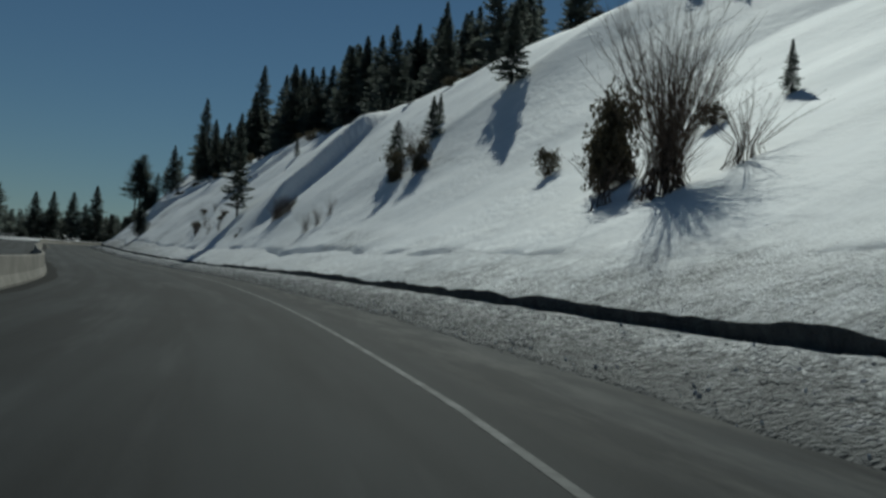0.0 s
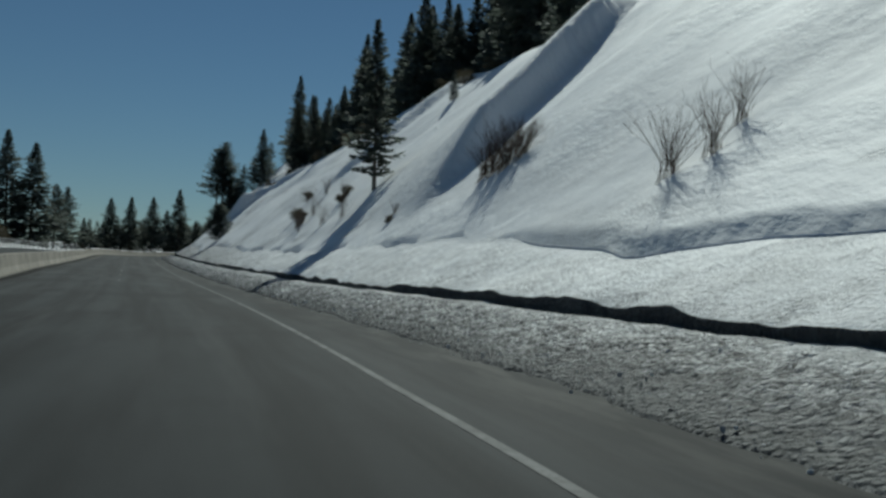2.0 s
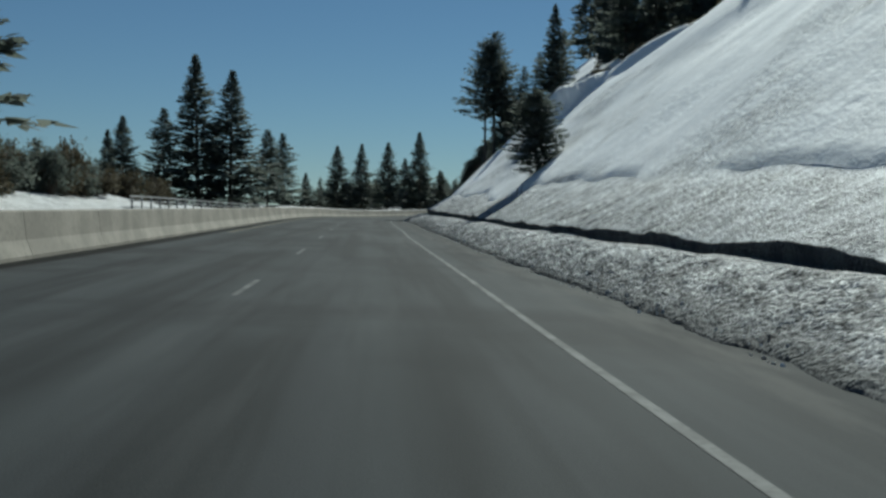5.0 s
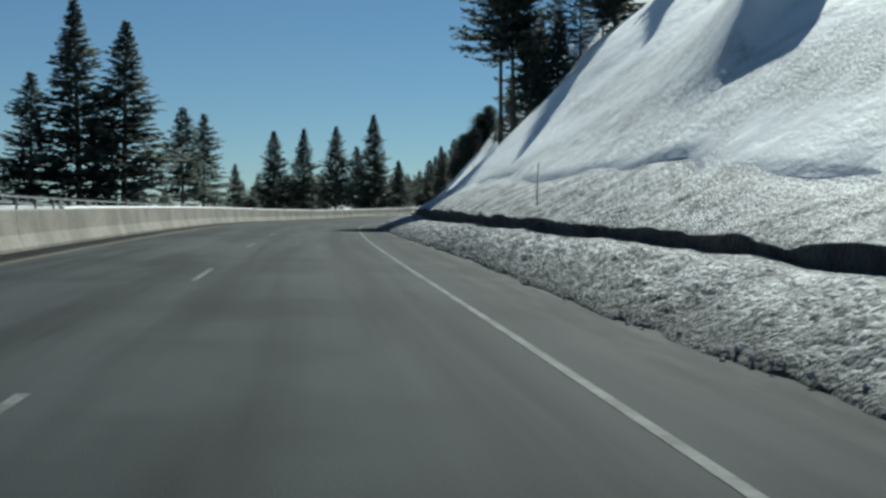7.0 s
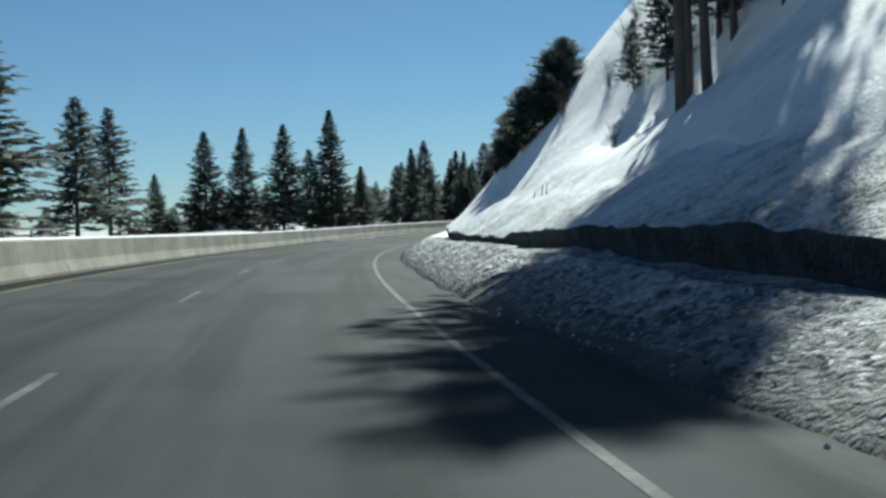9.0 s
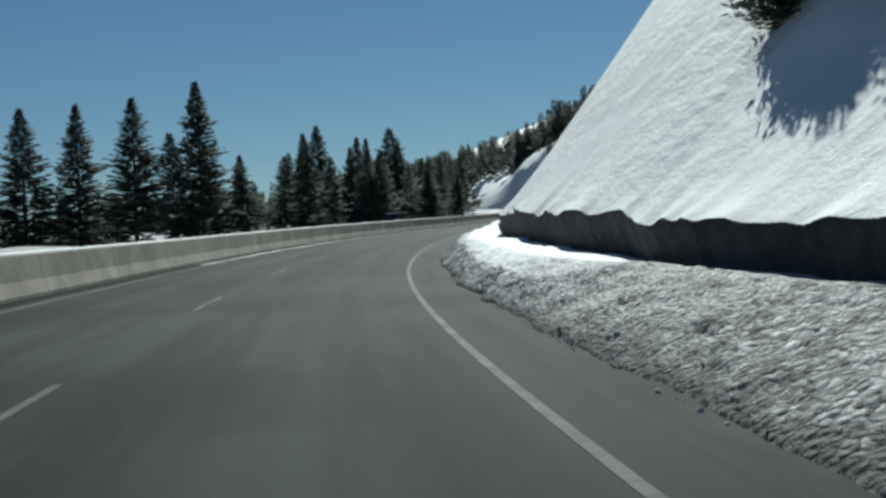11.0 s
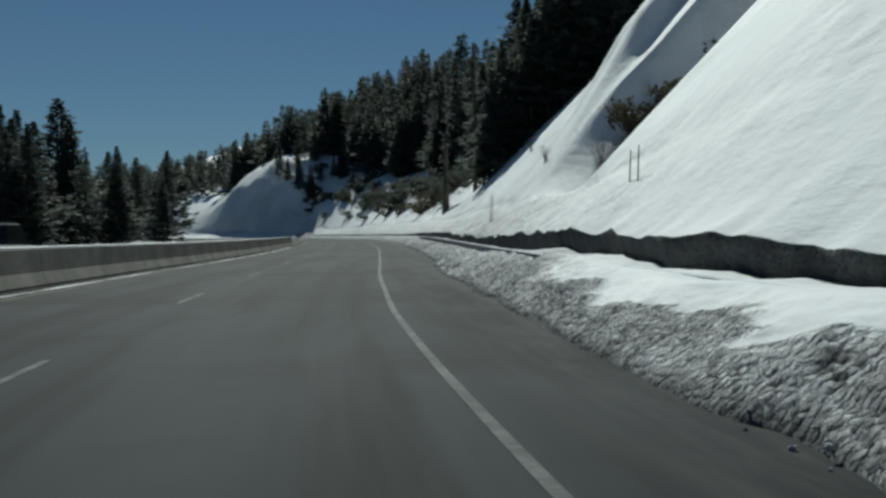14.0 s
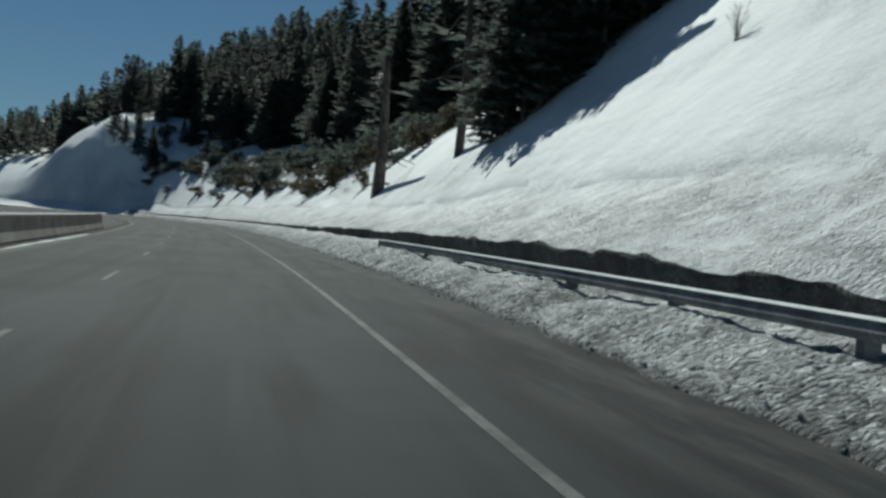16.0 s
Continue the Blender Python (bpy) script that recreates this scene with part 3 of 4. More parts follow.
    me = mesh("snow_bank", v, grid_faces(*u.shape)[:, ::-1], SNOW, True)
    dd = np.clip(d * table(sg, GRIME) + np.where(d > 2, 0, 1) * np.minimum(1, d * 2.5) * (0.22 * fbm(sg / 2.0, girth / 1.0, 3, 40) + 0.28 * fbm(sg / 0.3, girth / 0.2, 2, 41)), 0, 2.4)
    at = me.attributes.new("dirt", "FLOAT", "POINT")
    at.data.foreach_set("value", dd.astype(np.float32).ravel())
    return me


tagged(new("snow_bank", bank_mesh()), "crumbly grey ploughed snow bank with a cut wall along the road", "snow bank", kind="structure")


def ribbon(s0, s1, u, width, step=1.0, lift=0.004, wander=False):
    s = np.arange(s0, s1 + 1e-6, step)
    us = np.broadcast_to([u - width / 2, u + width / 2], (len(s), 2))
    if wander:
        us = us + table(s, EDGE_WANDER)[:, None]
    sg = np.repeat(s[:, None], 2, 1)
    top = place(sg, us, -us * at_line(sg)[3] + lift)
    return top.reshape(-1, 3), grid_faces(len(s), 2)[:, ::-1]


tagged(new("edge_line", mesh("edge_line", *ribbon(-150, 900, 0.0, 0.095, wander=True), PAINT)), "solid worn white edge line on the asphalt", "road marking", kind="structure")
left_line = table(rs, BARRIER)
for name, u0, material, label in (("inner_edge_line", None, YELLOW, "faded yellow edge line beside the barrier"),):
    ys = rs[rs > 186]
    us = table(ys, BARRIER)[:, None] + np.array([1.10, 1.22])
    sg = np.repeat(ys[:, None], 2, 1)
    v = place(sg, us, -us * at_line(sg)[3] + 0.004).reshape(-1, 3)
    tagged(new(name, mesh(name, v, grid_faces(len(ys), 2)[:, ::-1], material)), label, "road marking", kind="structure")
DASHES = [117.6, 130.0, 143.6, 157.2, 170.8, 184.4, 198.0, 211.6, 225.4, 238.0, 250.4, 262.8] + [274.7 + 11.85 * k for k in range(5)] + [333.9 + 12.2 * k for k in range(22)]
for s0 in DASHES:
    v, f = ribbon(s0, s0 + 3.3, -3.66, 0.09, 3.3 / 4)
    tagged(new("lane_dash", mesh("lane_dash", v, f, PAINT)), "worn white lane dash on the asphalt", "road marking", "lane dashes")


WET = plain("wet_gutter", (0.005, 0.0052, 0.005), (0.010, 0.0102, 0.0095), 1.2, 0.85, 0.0, 0.0, 9)
WET.node_tree.nodes["Principled BSDF"].inputs["Specular IOR Level"].default_value = 0.03
us = np.stack([left_line + 0.30, left_line + 0.88 + 0.12 * vnoise(rs / 7, rs * 0, 5)], 1)
sg = np.repeat(rs[:, None], 2, 1)
v = place(sg, us, -us * at_line(sg)[3] + 0.004).reshape(-1, 3)
tagged(new("gutter", mesh("gutter", v, grid_faces(len(rs), 2)[:, ::-1], WET)), "dark wet gutter strip along the foot of the barrier", "gutter", kind="structure")


qs = np.arange(332, 470, 0.5)
edge = table(qs, BARRIER)
us = np.stack([edge + 0.72 + 0.06 * vnoise(qs / 1.1, qs * 0, 8), edge + 0.98 + 0.12 * fbm(qs / 5, qs * 0, 3, 9)], 1)
sg = np.repeat(qs[:, None], 2, 1)
v = place(sg, us, -us * at_line(sg)[3] + 0.014).reshape(-1, 3)
me = mesh("snow_strip", v, grid_faces(len(qs), 2)[:, ::-1], SNOW)
at = me.attributes.new("dirt", "FLOAT", "POINT")
at.data.foreach_set("value", np.clip(0.75 + 0.5 * fbm(sg / 3, sg * 0, 3, 10), 0.4, 1.1).astype(np.float32).ravel())
tagged(new("snow_strip", me), "thin grey strip of leftover snow along the barrier's foot", "snow", kind="structure")


# ---- barrier ----
def swept(s, outline, u0, material, name, tall=None):
    """A profile of (u, z) swept along the road."""
    out = np.array(outline)
    us = np.asarray(u0)[:, None] + out[None, :, 0]
    sg = np.repeat(np.asarray(s, float)[:, None], len(out), 1)
    fall = at_line(sg)[3]
    rise = out[None, :, 1] if tall is None else out[None, :, 1] * np.asarray(tall)[:, None]
    v = place(sg, us, rise - us * fall).reshape(-1, 3)
    faces = list(map(tuple, grid_faces(len(s), len(out))[:, ::-1]))
    faces.append(tuple(range(len(out))))
    faces.append(tuple(range(len(v) - 1, len(v) - 1 - len(out), -1)))
    return mesh(name, v, faces, material)


JERSEY = [(0.28, -0.05), (0.28, 0.07), (0.15, 0.36), (0.085, 0.89), (0.06, 0.92), (-0.06, 0.92), (-0.085, 0.89), (-0.15, 0.36), (-0.28, 0.07), (-0.28, -0.05)]


def barrier_block(s0, s1):
    s = np.linspace(s0 + 0.012, s1 - 0.012, 4)
    return swept(s, JERSEY, table(s, BARRIER), CONCRETE, "barrier_section", table(s, BARRIER_TALL))


barrier = tagged(new("concrete_barrier"), "pale weathered concrete median barrier in long sections", "barrier")
for s0 in np.arange(-30, BARRIER_END, 6.1):
    part("section", barrier_block(s0, s0 + 6.1), barrier)
cap = np.arange(225, BARRIER_END, 1.0)
CAP = [(0.075, 0.915), (0.07, 0.955), (0.0, 0.975), (-0.07, 0.955), (-0.075, 0.915)]
part("snow_cap", swept(cap, CAP, table(cap, BARRIER), SNOW, "snow_cap", table(cap, BARRIER_TALL)), barrier, "thin white snow cap along the barrier top")


# ---- trees ----
def tube(points, radii, sides=6):
    """A tapered tube through points."""
    pts = np.asarray(points, float)
    verts, faces = [], []
    for i, p in enumerate(pts):
        d = pts[min(i + 1, len(pts) - 1)] - pts[max(i - 1, 0)]
        d /= np.linalg.norm(d) + 1e-9
        a = np.cross(d, (0.31, 0.95, 0.05))
        a /= np.linalg.norm(a) + 1e-9
        b = np.cross(d, a)
        for k in range(sides):
            w = 2 * math.pi * k / sides
            verts.append(p + radii[i] * (math.cos(w) * a + math.sin(w) * b))
    for i in range(len(pts) - 1):
        for k in range(sides):
            q = (k + 1) % sides
            faces.append((i * sides + k, i * sides + q, (i + 1) * sides + q, (i + 1) * sides + k))
    faces.append(tuple(range((len(pts) - 1) * sides, len(pts) * sides)))
    return verts, faces


def conifer(rng, clear=0.12, width=0.2, branches=120, lean=0.0, spray=18, power=0.95, ragged=0.35, thick=1.0):
    """Trunk and crown of a conifer one unit high: branches all round it, carrying flat needle sprays."""
    tv, tf = tube([(lean * h * 0.3, 0, h) for h in np.linspace(-0.02, 0.98, 7)], 0.014 * np.linspace(1, 0.12, 7), 7)
    cv, cf = [], []
    lobes = np.r_[rng.uniform(0.78, 1.14, 10), 0.95, 0.9]
    for i in range(branches):
        f = 1 - (max(0.0, i + rng.uniform(-0.5, 0.5)) / branches) ** 0.8
        f = min(max(f, 0.0), 1.0)
        h = 0.985 - (0.985 - clear) * f
        a = i * 2.39996 + rng.uniform(-0.5, 0.5)
        r = width * (0.018 + 0.982 * f**power) * lobes[int(h * 11.99)] * rng.uniform(1 - ragged, 1.12)
        if f > 0.9:
            r *= 0.7
        droop = rng.uniform(-0.05, 0.32) * f - 0.30 * (1 - f)
        dirn = np.array([math.cos(a), math.sin(a), 0.0])
        side = np.array([-math.sin(a), math.cos(a), 0.0])
        for j in range(spray):
            t = 0.10 + 0.90 * ((j + rng.random()) / spray) ** 0.8
            c = np.array([lean * h * 0.3, 0, h]) + dirn * r * t + np.array([0, 0, -droop * r * t + 0.14 * r * t * t])
            c = c + side * rng.uniform(-0.30, 0.30) * r * t
            size = thick * (0.011 + 0.15 * r) * rng.uniform(0.7, 1.25) * (1.15 - 0.35 * t)
            w = rng.uniform(-1.1, 1.1)
            out = dirn * math.cos(w) + side * math.sin(w) + np.array([0, 0, rng.uniform(-0.4, 0.45)])
            acr = np.cross(out, (rng.uniform(-0.8, 0.8), rng.uniform(-0.8, 0.8), 1.0))
            acr /= np.linalg.norm(acr) + 1e-9
            b = len(cv)
            cv += [c - acr * size * 0.42, c + out * size * 0.55 - acr * size * 0.30, c + out * size * 1.35, c + out * size * 0.5 + acr * size * 0.34, c + acr * size * 0.40]
            cf.append((b, b + 1, b + 2, b + 3, b + 4))
    return (tv, tf), (cv, cf)


rng = np.random.default_rng(4)
KINDS = []
for spec in (dict(width=0.22, branches=230, clear=0.04), dict(width=0.26, branches=235, clear=0.03), dict(width=0.25, branches=190, clear=0.10, power=0.75, ragged=0.6), dict(width=0.19, branches=210, clear=0.03), dict(width=0.24, branches=150, clear=0.45, power=0.45, ragged=0.6, thick=0.55, spray=34), dict(width=0.34, branches=150, clear=0.02, ragged=0.5, thick=0.7, spray=26), dict(width=0.26, branches=165, clear=0.11, power=0.5, ragged=0.8, thick=0.75, spray=26), dict(width=0.38, branches=420, clear=0.0, power=0.42, ragged=0.45, thick=0.62, spray=30), dict(width=0.18, branches=230, clear=0.09, power=0.8, ragged=0.5, thick=0.95, spray=22)):
    (tv, tf), (cv, cf) = conifer(rng, **spec)
    KINDS.append((mesh("trunk", tv, tf, BARK, True), mesh("crown", cv, cf, NEEDLES)))


def tree(kind, s, u, tall, wide=1.0, label="dark green conifer rising from the snow", sink=0.3, group="", base=None):
    p = ground_point(s, u) if base is None else np.array(base)
    w = random.uniform(0, 360)
    m = Matrix.Translation((p[0], p[1], p[2] - sink)) @ pose(0, 0, 0, random.uniform(-1.5, 1.5), random.uniform(-1.5, 1.5), w) @ Matrix.Diagonal((tall * wide, tall * wide, tall, 1))
    root = new("conifer")
    part("trunk", KINDS[kind][0], root)
    part("crown", KINDS[kind][1], root)
    root.matrix_basis = m
    return tagged(root, label, "tree", group)


WOODS = {}


def wood(where, s, u, tall, wide=1.0):
    """Remembers a tree that will be joined into a mass of woods."""
    WOODS.setdefault(where, []).append((s, u, tall, wide))


def join_woods(name, label, seed):
    rg = np.random.default_rng(seed)
    shapes = [conifer(rg, width=w, branches=80, clear=0.02, spray=7, ragged=0.5, thick=2.2)[1] for w in (0.24, 0.28, 0.22)]
    v, f = [], []
    for k, (s, u, tall, wide) in enumerate(WOODS[name]):
        cv, cf = shapes[k % 3]
        a, p = rg.uniform(0, 6.28), ground_point(s, u)
        r = np.array(cv) * tall
        c, q = math.cos(a) * wide, math.sin(a) * wide
        b = len(v)
        v.extend(np.stack([p[0] + c * r[:, 0] - q * r[:, 1], p[1] + q * r[:, 0] + c * r[:, 1], p[2] - 0.4 + r[:, 2]], 1))
        f.extend(tuple(i + b for i in g) for g in cf)
    tagged(new(name, mesh(name, v, f, NEEDLES)), label, "woods", kind="stuff")


# ---- shrubs ----
def shrub(rng, stems, tall, spread, twigs=3, r0=0.03):
    """Bare stems fanning up from one root, each forking into fine twigs."""
    main, fine = ([], []), ([], [])

    def add(into, points, radii, sides):
        verts, faces = into
        v, f = tube(points, radii, sides)
        b = len(verts)
        verts.extend(v)
        faces.extend(tuple(i + b for i in q) for q in f)

    for k in range(stems):
        a, out = rng.uniform(0, 6.28), spread * rng.uniform(0.1, 1.0)
        h = tall * rng.uniform(0.6, 1.0)
        q = rng.uniform(0.05, 0.35) * spread
        pts = [np.array([q * math.cos(a), q * math.sin(a), -0.3])]
        for t in (0.25, 0.5, 0.75, 1.0):
            pts.append(np.array([math.cos(a) * out * t**1.3, math.sin(a) * out * t**1.3, h * t]) + rng.uniform(-0.03, 0.03, 3) * tall)
        add(main, pts, r0 * np.array([1.2, 1.0, 0.75, 0.5, 0.2]), 4)
        for j in range(twigs):
            t = rng.uniform(0.12, 0.92)
            i = int(t * 4)
            p = pts[i] + (pts[min(i + 1, 4)] - pts[i]) * (t * 4 - i)
            w = a + rng.uniform(-2.2, 2.2)
            d = np.array([math.cos(w) * rng.uniform(0.2, 0.9), math.sin(w) * rng.uniform(0.2, 0.9), rng.uniform(0.3, 0.9)]) * tall * rng.uniform(0.10, 0.30)
            add(fine, [p, p + d * 0.5 + rng.uniform(-0.02, 0.02, 3) * tall, p + d], r0 * np.array([0.45, 0.3, 0.12]), 3)
    return main, fine


def brush(rng, clumps=520, count=13, leaf=0.042):
    """A bush one unit high: twigs and small leaf clumps gathered in uneven lobes with gaps."""
    (sv, sf), (tv, tf) = shrub(rng, 16, 0.95, 0.42, 5, 0.006)
    sf = sf + [tuple(i + len(sv) for i in q) for q in tf]
    sv = sv + tv
    v, f = [], []
    lobes = [(rng.uniform(0, 6.28), rng.uniform(0.05, 0.36), rng.uniform(0.25, 0.8), rng.uniform(0.12, 0.22)) for k in range(count)]
    for k in range(clumps):
        a, r, h, w = lobes[k % len(lobes)]
        c = np.array([math.cos(a) * r, math.sin(a) * r, h]) + rng.normal(0, 0.5, 3) * w
        c[2] = max(c[2], 0.02)
        for j in range(4):
            d1, d2 = rng.normal(0, 1, 3), rng.normal(0, 1, 3)
            size = leaf * rng.uniform(0.5, 1.3)
            d1, d2 = d1 / np.linalg.norm(d1) * size, d2 / np.linalg.norm(d2) * size * 0.5
            b, o = len(v), c + rng.normal(0, 0.03, 3)
            v += [o + d1 * 0.2 - d2, o + d1, o + d1 * 0.3 + d2, o - d1 * 0.5]
            f.append((b, b + 1, b + 2, b + 3))
    return (sv, sf), (v, f)


BUSHES = []
for n in range(6):
    (sv, sf), (bv, bf) = brush(np.random.default_rng(300 + n))
    BUSHES.append((mesh("stem", sv, sf, TWIG), mesh("foliage", bv, bf, SAGE), mesh("foliage", bv, bf, NEEDLES)))
(sv, sf), (bv, bf) = brush(np.random.default_rng(311), 1500, 22)
BUSHES.append((mesh("stem", sv, sf, TWIG), mesh("foliage", bv, bf, SAGE), None))


def join_brush(name, places, label, seed, material, leaf, clumps):
    """Brush that nobody could count: many bushes (s, u, tall, spread) in one mesh."""
    rg = np.random.default_rng(seed)
    shapes = [brush(rg, clumps, 13, leaf)[1] for k in range(4)]
    v, f, b = [], [], 0
    for k, (s, u, tall, spread) in enumerate(places):
        bv, bf = shapes[k % 4]
        a, p, w = rg.uniform(0, 6.28), ground_point(s, u), spread / 0.5
        r = np.array(bv)
        c, q = math.cos(a) * w, math.sin(a) * w
        v.extend(np.stack([p[0] + c * r[:, 0] - q * r[:, 1], p[1] + q * r[:, 0] + c * r[:, 1], p[2] + tall * (r[:, 2] - 0.2)], 1))
        f.extend((np.array(bf) + b).tolist())
        b += len(r)
    tagged(new(name, mesh(name, v, f, material)), label, "brush", kind="stuff")


def bare_shrub(s, u, tall, spread, stems, seed, twigs=4, r0=0.03, label="bare grey-brown shrub standing in the snow slope"):
    p = ground_point(s, u)
    root = new("shrub")
    main, fine = shrub(np.random.default_rng(seed), stems, tall, spread, twigs, r0)
    part("stem", mesh("stem", *main, TWIG), root)
    tagged(part("twig", mesh("twig", *fine, TWIG), root), "fine bare twigs", kind="stuff")
    root.location = p
    return tagged(root, label, "shrub")


def leafy_bush(s, u, tall, spread, seed, material, label):
    p = ground_point(s, u)
    root = new("bush")
    twigs, dry, green = BUSHES[6 if seed == 2 else seed % 6]
    part("stem", twigs, root)
    part("foliage", green if material is NEEDLES else dry, root)
    w = spread / 0.5
    root.matrix_basis = Matrix.Translation((p[0], p[1], p[2] - 0.2 * tall)) @ pose(0, 0, 0, 0, 0, seed * 77.0) @ Matrix.Diagonal((w, w, tall, 1))
    return tagged(root, label, "bush")


bare_shrub(32.5, 11.2, 6.0, 3.2, 150, 1, 11, 0.013, "tall bare many-stemmed shrub leaning over the snow slope")
leafy_bush(39.5, 12.2, 5.0, 1.2, 2, SAGE, "dark brownish evergreen bush beside the bare shrub")
bare_shrub(36, 10.6, 1.8, 1.6, 26, 3, 6, 0.012)
bare_shrub(31, 13.0, 2.2, 2.4, 34, 8, 6, 0.012)
leafy_bush(51.5, 14.2, 1.9, 0.8, 4, SAGE, "small dark bush half buried in the snow slope")
leafy_bush(74.2, 14.3, 3.0, 1.2, 14, SAGE, "dark brownish bush on the snow slope")
leafy_bush(76.5, 13.2, 3.0, 1.1, 11, SAGE, "dark brownish bush on the snow slope")
for n, (s, u, tall) in enumerate(((99.2, 9.5, 1.5), (98.3, 9.6, 1.7), (97.4, 9.7, 1.8), (96.9, 10.2, 1.6), (98.0, 10.2, 1.6))):
    bare_shrub(s, u, tall, 1.0, 46, 130 + n, 16, 0.007, "dense reddish-brown twiggy shrub on the snow slope")
for n, (s, u, tall) in enumerate(((107.1, 7.6, 0.5), (133.3, 10.5, 1.0), (132.2, 9.9, 0.8), (146.5, 9.1, 1.2), (143, 9.0, 1.0), (155.9, 11.2, 1.2))):
    leafy_bush(s, u, tall, tall * 0.55, 40 + n, SAGE, "small dark brown bush in the snow slope")
leafy_bush(42, 17.5, 1.3, 0.9, 5, SAGE, "low dry bush half buried in the snow slope")
SLOPE_TREES = [(40.3, 19.8, 2.3, 3), (79.4, 22.4, 6.2, 0), (82.0, 14.8, 3.4, 2), (80.5, 17.0, 3.4, 0), (84, 18.6, 2.7, 3), (120.5, 27.5, 3.2, 3), (123.5, 10.3, 10.3, 8), (204.3, 7.4, 4.6, 7), (146, 21, 2.6, 3)]
for s, u, tall, kind in SLOPE_TREES:
    tree(kind, s, u, tall, (1.18 if kind == 7 else 1.25) if tall < 9 else 0.95, "broad dense conifer with branches down to the snow" if kind == 7 else "small dark conifer standing alone on the snow slope", 0.15)
LOW_SHRUBS = [(81, 15.6, 2.6, 1.5, 16), (78.5, 14.2, 2.0, 1.3, 12), (81, 8.3, 1.7, 1.3, 16), (80.3, 9.0, 1.5, 1.1, 12), (81, 10.0, 1.5, 0.9, 9), (127.2, 8.0, 1.5, 0.9, 9), (123.0, 8.4, 1.5, 0.9, 9), (148, 11.5, 1.5, 0.8, 10), (131, 9.9, 1.6, 0.7, 10), (138, 9.0, 1.8, 1.0, 9), (138.7, 8.1, 1.2, 0.8, 22), (137.8, 8.3, 1.2, 0.8, 20), (134.6, 7.6, 1.2, 0.5, 7), (108, 8.1, 0.6, 0.4, 6), (154, 11, 1.4, 0.9, 9)]
HIGH_SHRUBS = [(357.2, 6.3, 1.5, 1.1, 22), (358.5, 7.2, 1.2, 0.9, 16), (377.4, 8.8, 1.0, 0.5, 8), (419.6, 8.3, 0.9, 0.5, 9), (297, 11.5, 1.4, 1.0, 14), (300, 12.5, 1.6, 1.2, 14), (295, 14, 1.6, 1.2, 14), (408, 9.9, 2.4, 1.6, 12), (410, 9.2, 2.0, 1.4, 10), (407, 11.0, 3.0, 1.8, 16), (436, 9.8, 0.9, 0.4, 6), (402, 14.5, 2.5, 1.5, 12), (282, 8.1, 1.0, 0.5, 7), (298, 8.6, 1.6, 1.0, 12), (293, 10, 1.5, 1.0, 12)]
for n, (s, u, tall, spread, stems) in enumerate(LOW_SHRUBS + HIGH_SHRUBS):
    bare_shrub(s, u, tall, spread, int(stems * 2.4), 20 + n, 13, 0.0055)
for n in range(26):
    s = random.uniform(150, 250)
    u = float(table(s, CREST)) - random.uniform(-2.5, 3.0)
    leafy_bush(s, u, random.uniform(0.8, 2.0), random.uniform(0.6, 1.3), 60 + n, SAGE, "low dry bush along the brow of the snow slope")
for n in range(10):
    s = random.uniform(60, 118)
    u = float(table(s, CREST)) - random.uniform(-3, 3.0)
    leafy_bush(s, u, random.uniform(0.8, 1.8), random.uniform(0.6, 1.2), 90 + n, SAGE, "low dry bush along the brow of the snow slope")

# ---- trees across the road ----
FAR_TREES = [(336.5, -46.8, 28.6, 0), (338.9, -42.1, 26.0, 1), (334, -52, 19, 2), (330, -60, 15, 0), (328, -56, 17, 1), (376, -56, 18.8, 2), (389.5, -60.8, 19.2, 2), (417.6, -62, 18, 1), (425, -59, 18.8, 0), (424.4, -51.2, 18.8, 1), (436, -51, 15, 2), (442, -49.4, 22.4, 0), (448, -46, 12, 1), (494.5, -47.5, 19.3, 1), (492.6, -40.3, 16.4, 0), (500, -40, 16.5, 3), (506.5, -37, 18.7, 2), (426.9, -76.5, 8.4, 3), (412, -68, 11, 1), (454, -52, 10, 5), (470, -52, 9, 5), (520, -44, 12, 5), (530, -40, 13, 1)]
for s, u, tall, kind in FAR_TREES:
    tree(kind, s, u, tall, 1.3, "tall dark conifer beyond the opposite carriageway", 0.3)
for k in range(150):
    s = random.uniform(455, 1000)
    u = -random.uniform(26, 60) - max(0, 470 - s) * 0.5
    tall = random.uniform(9, 17) if s < 620 else random.uniform(12, 19)
    if s < 560:
        tree(random.choice((0, 1, 2, 5, 1)), s, u, tall, random.uniform(0.95, 1.3), "dark conifer in the woods beyond the opposite carriageway", 0.3)
    else:
        wood("valley_woods", s, u, tall, 1.2)
join_woods("valley_woods", "dark conifer woods beyond the opposite carriageway", 31)
for s, u, tall in ((212, -27.5, 23), (216, -33, 21), (208, -36, 19), (201, -31, 15)):
    tree(2, s, u, tall, 1.1, "tall dark pine beyond the opposite carriageway", 0.3)
for n in range(64):
    s = 198 + 75 * random.random() ** 1.2
    u = -random.uniform(26, 36)
    leafy_bush(s, u, random.uniform(3.2, 6.5) * (1.0 if s < 240 else 0.7), random.uniform(1.5, 2.6), 120 + n, random.choice((SAGE, SAGE, NEEDLES)), "olive-brown roadside bush beyond the opposite carriageway")

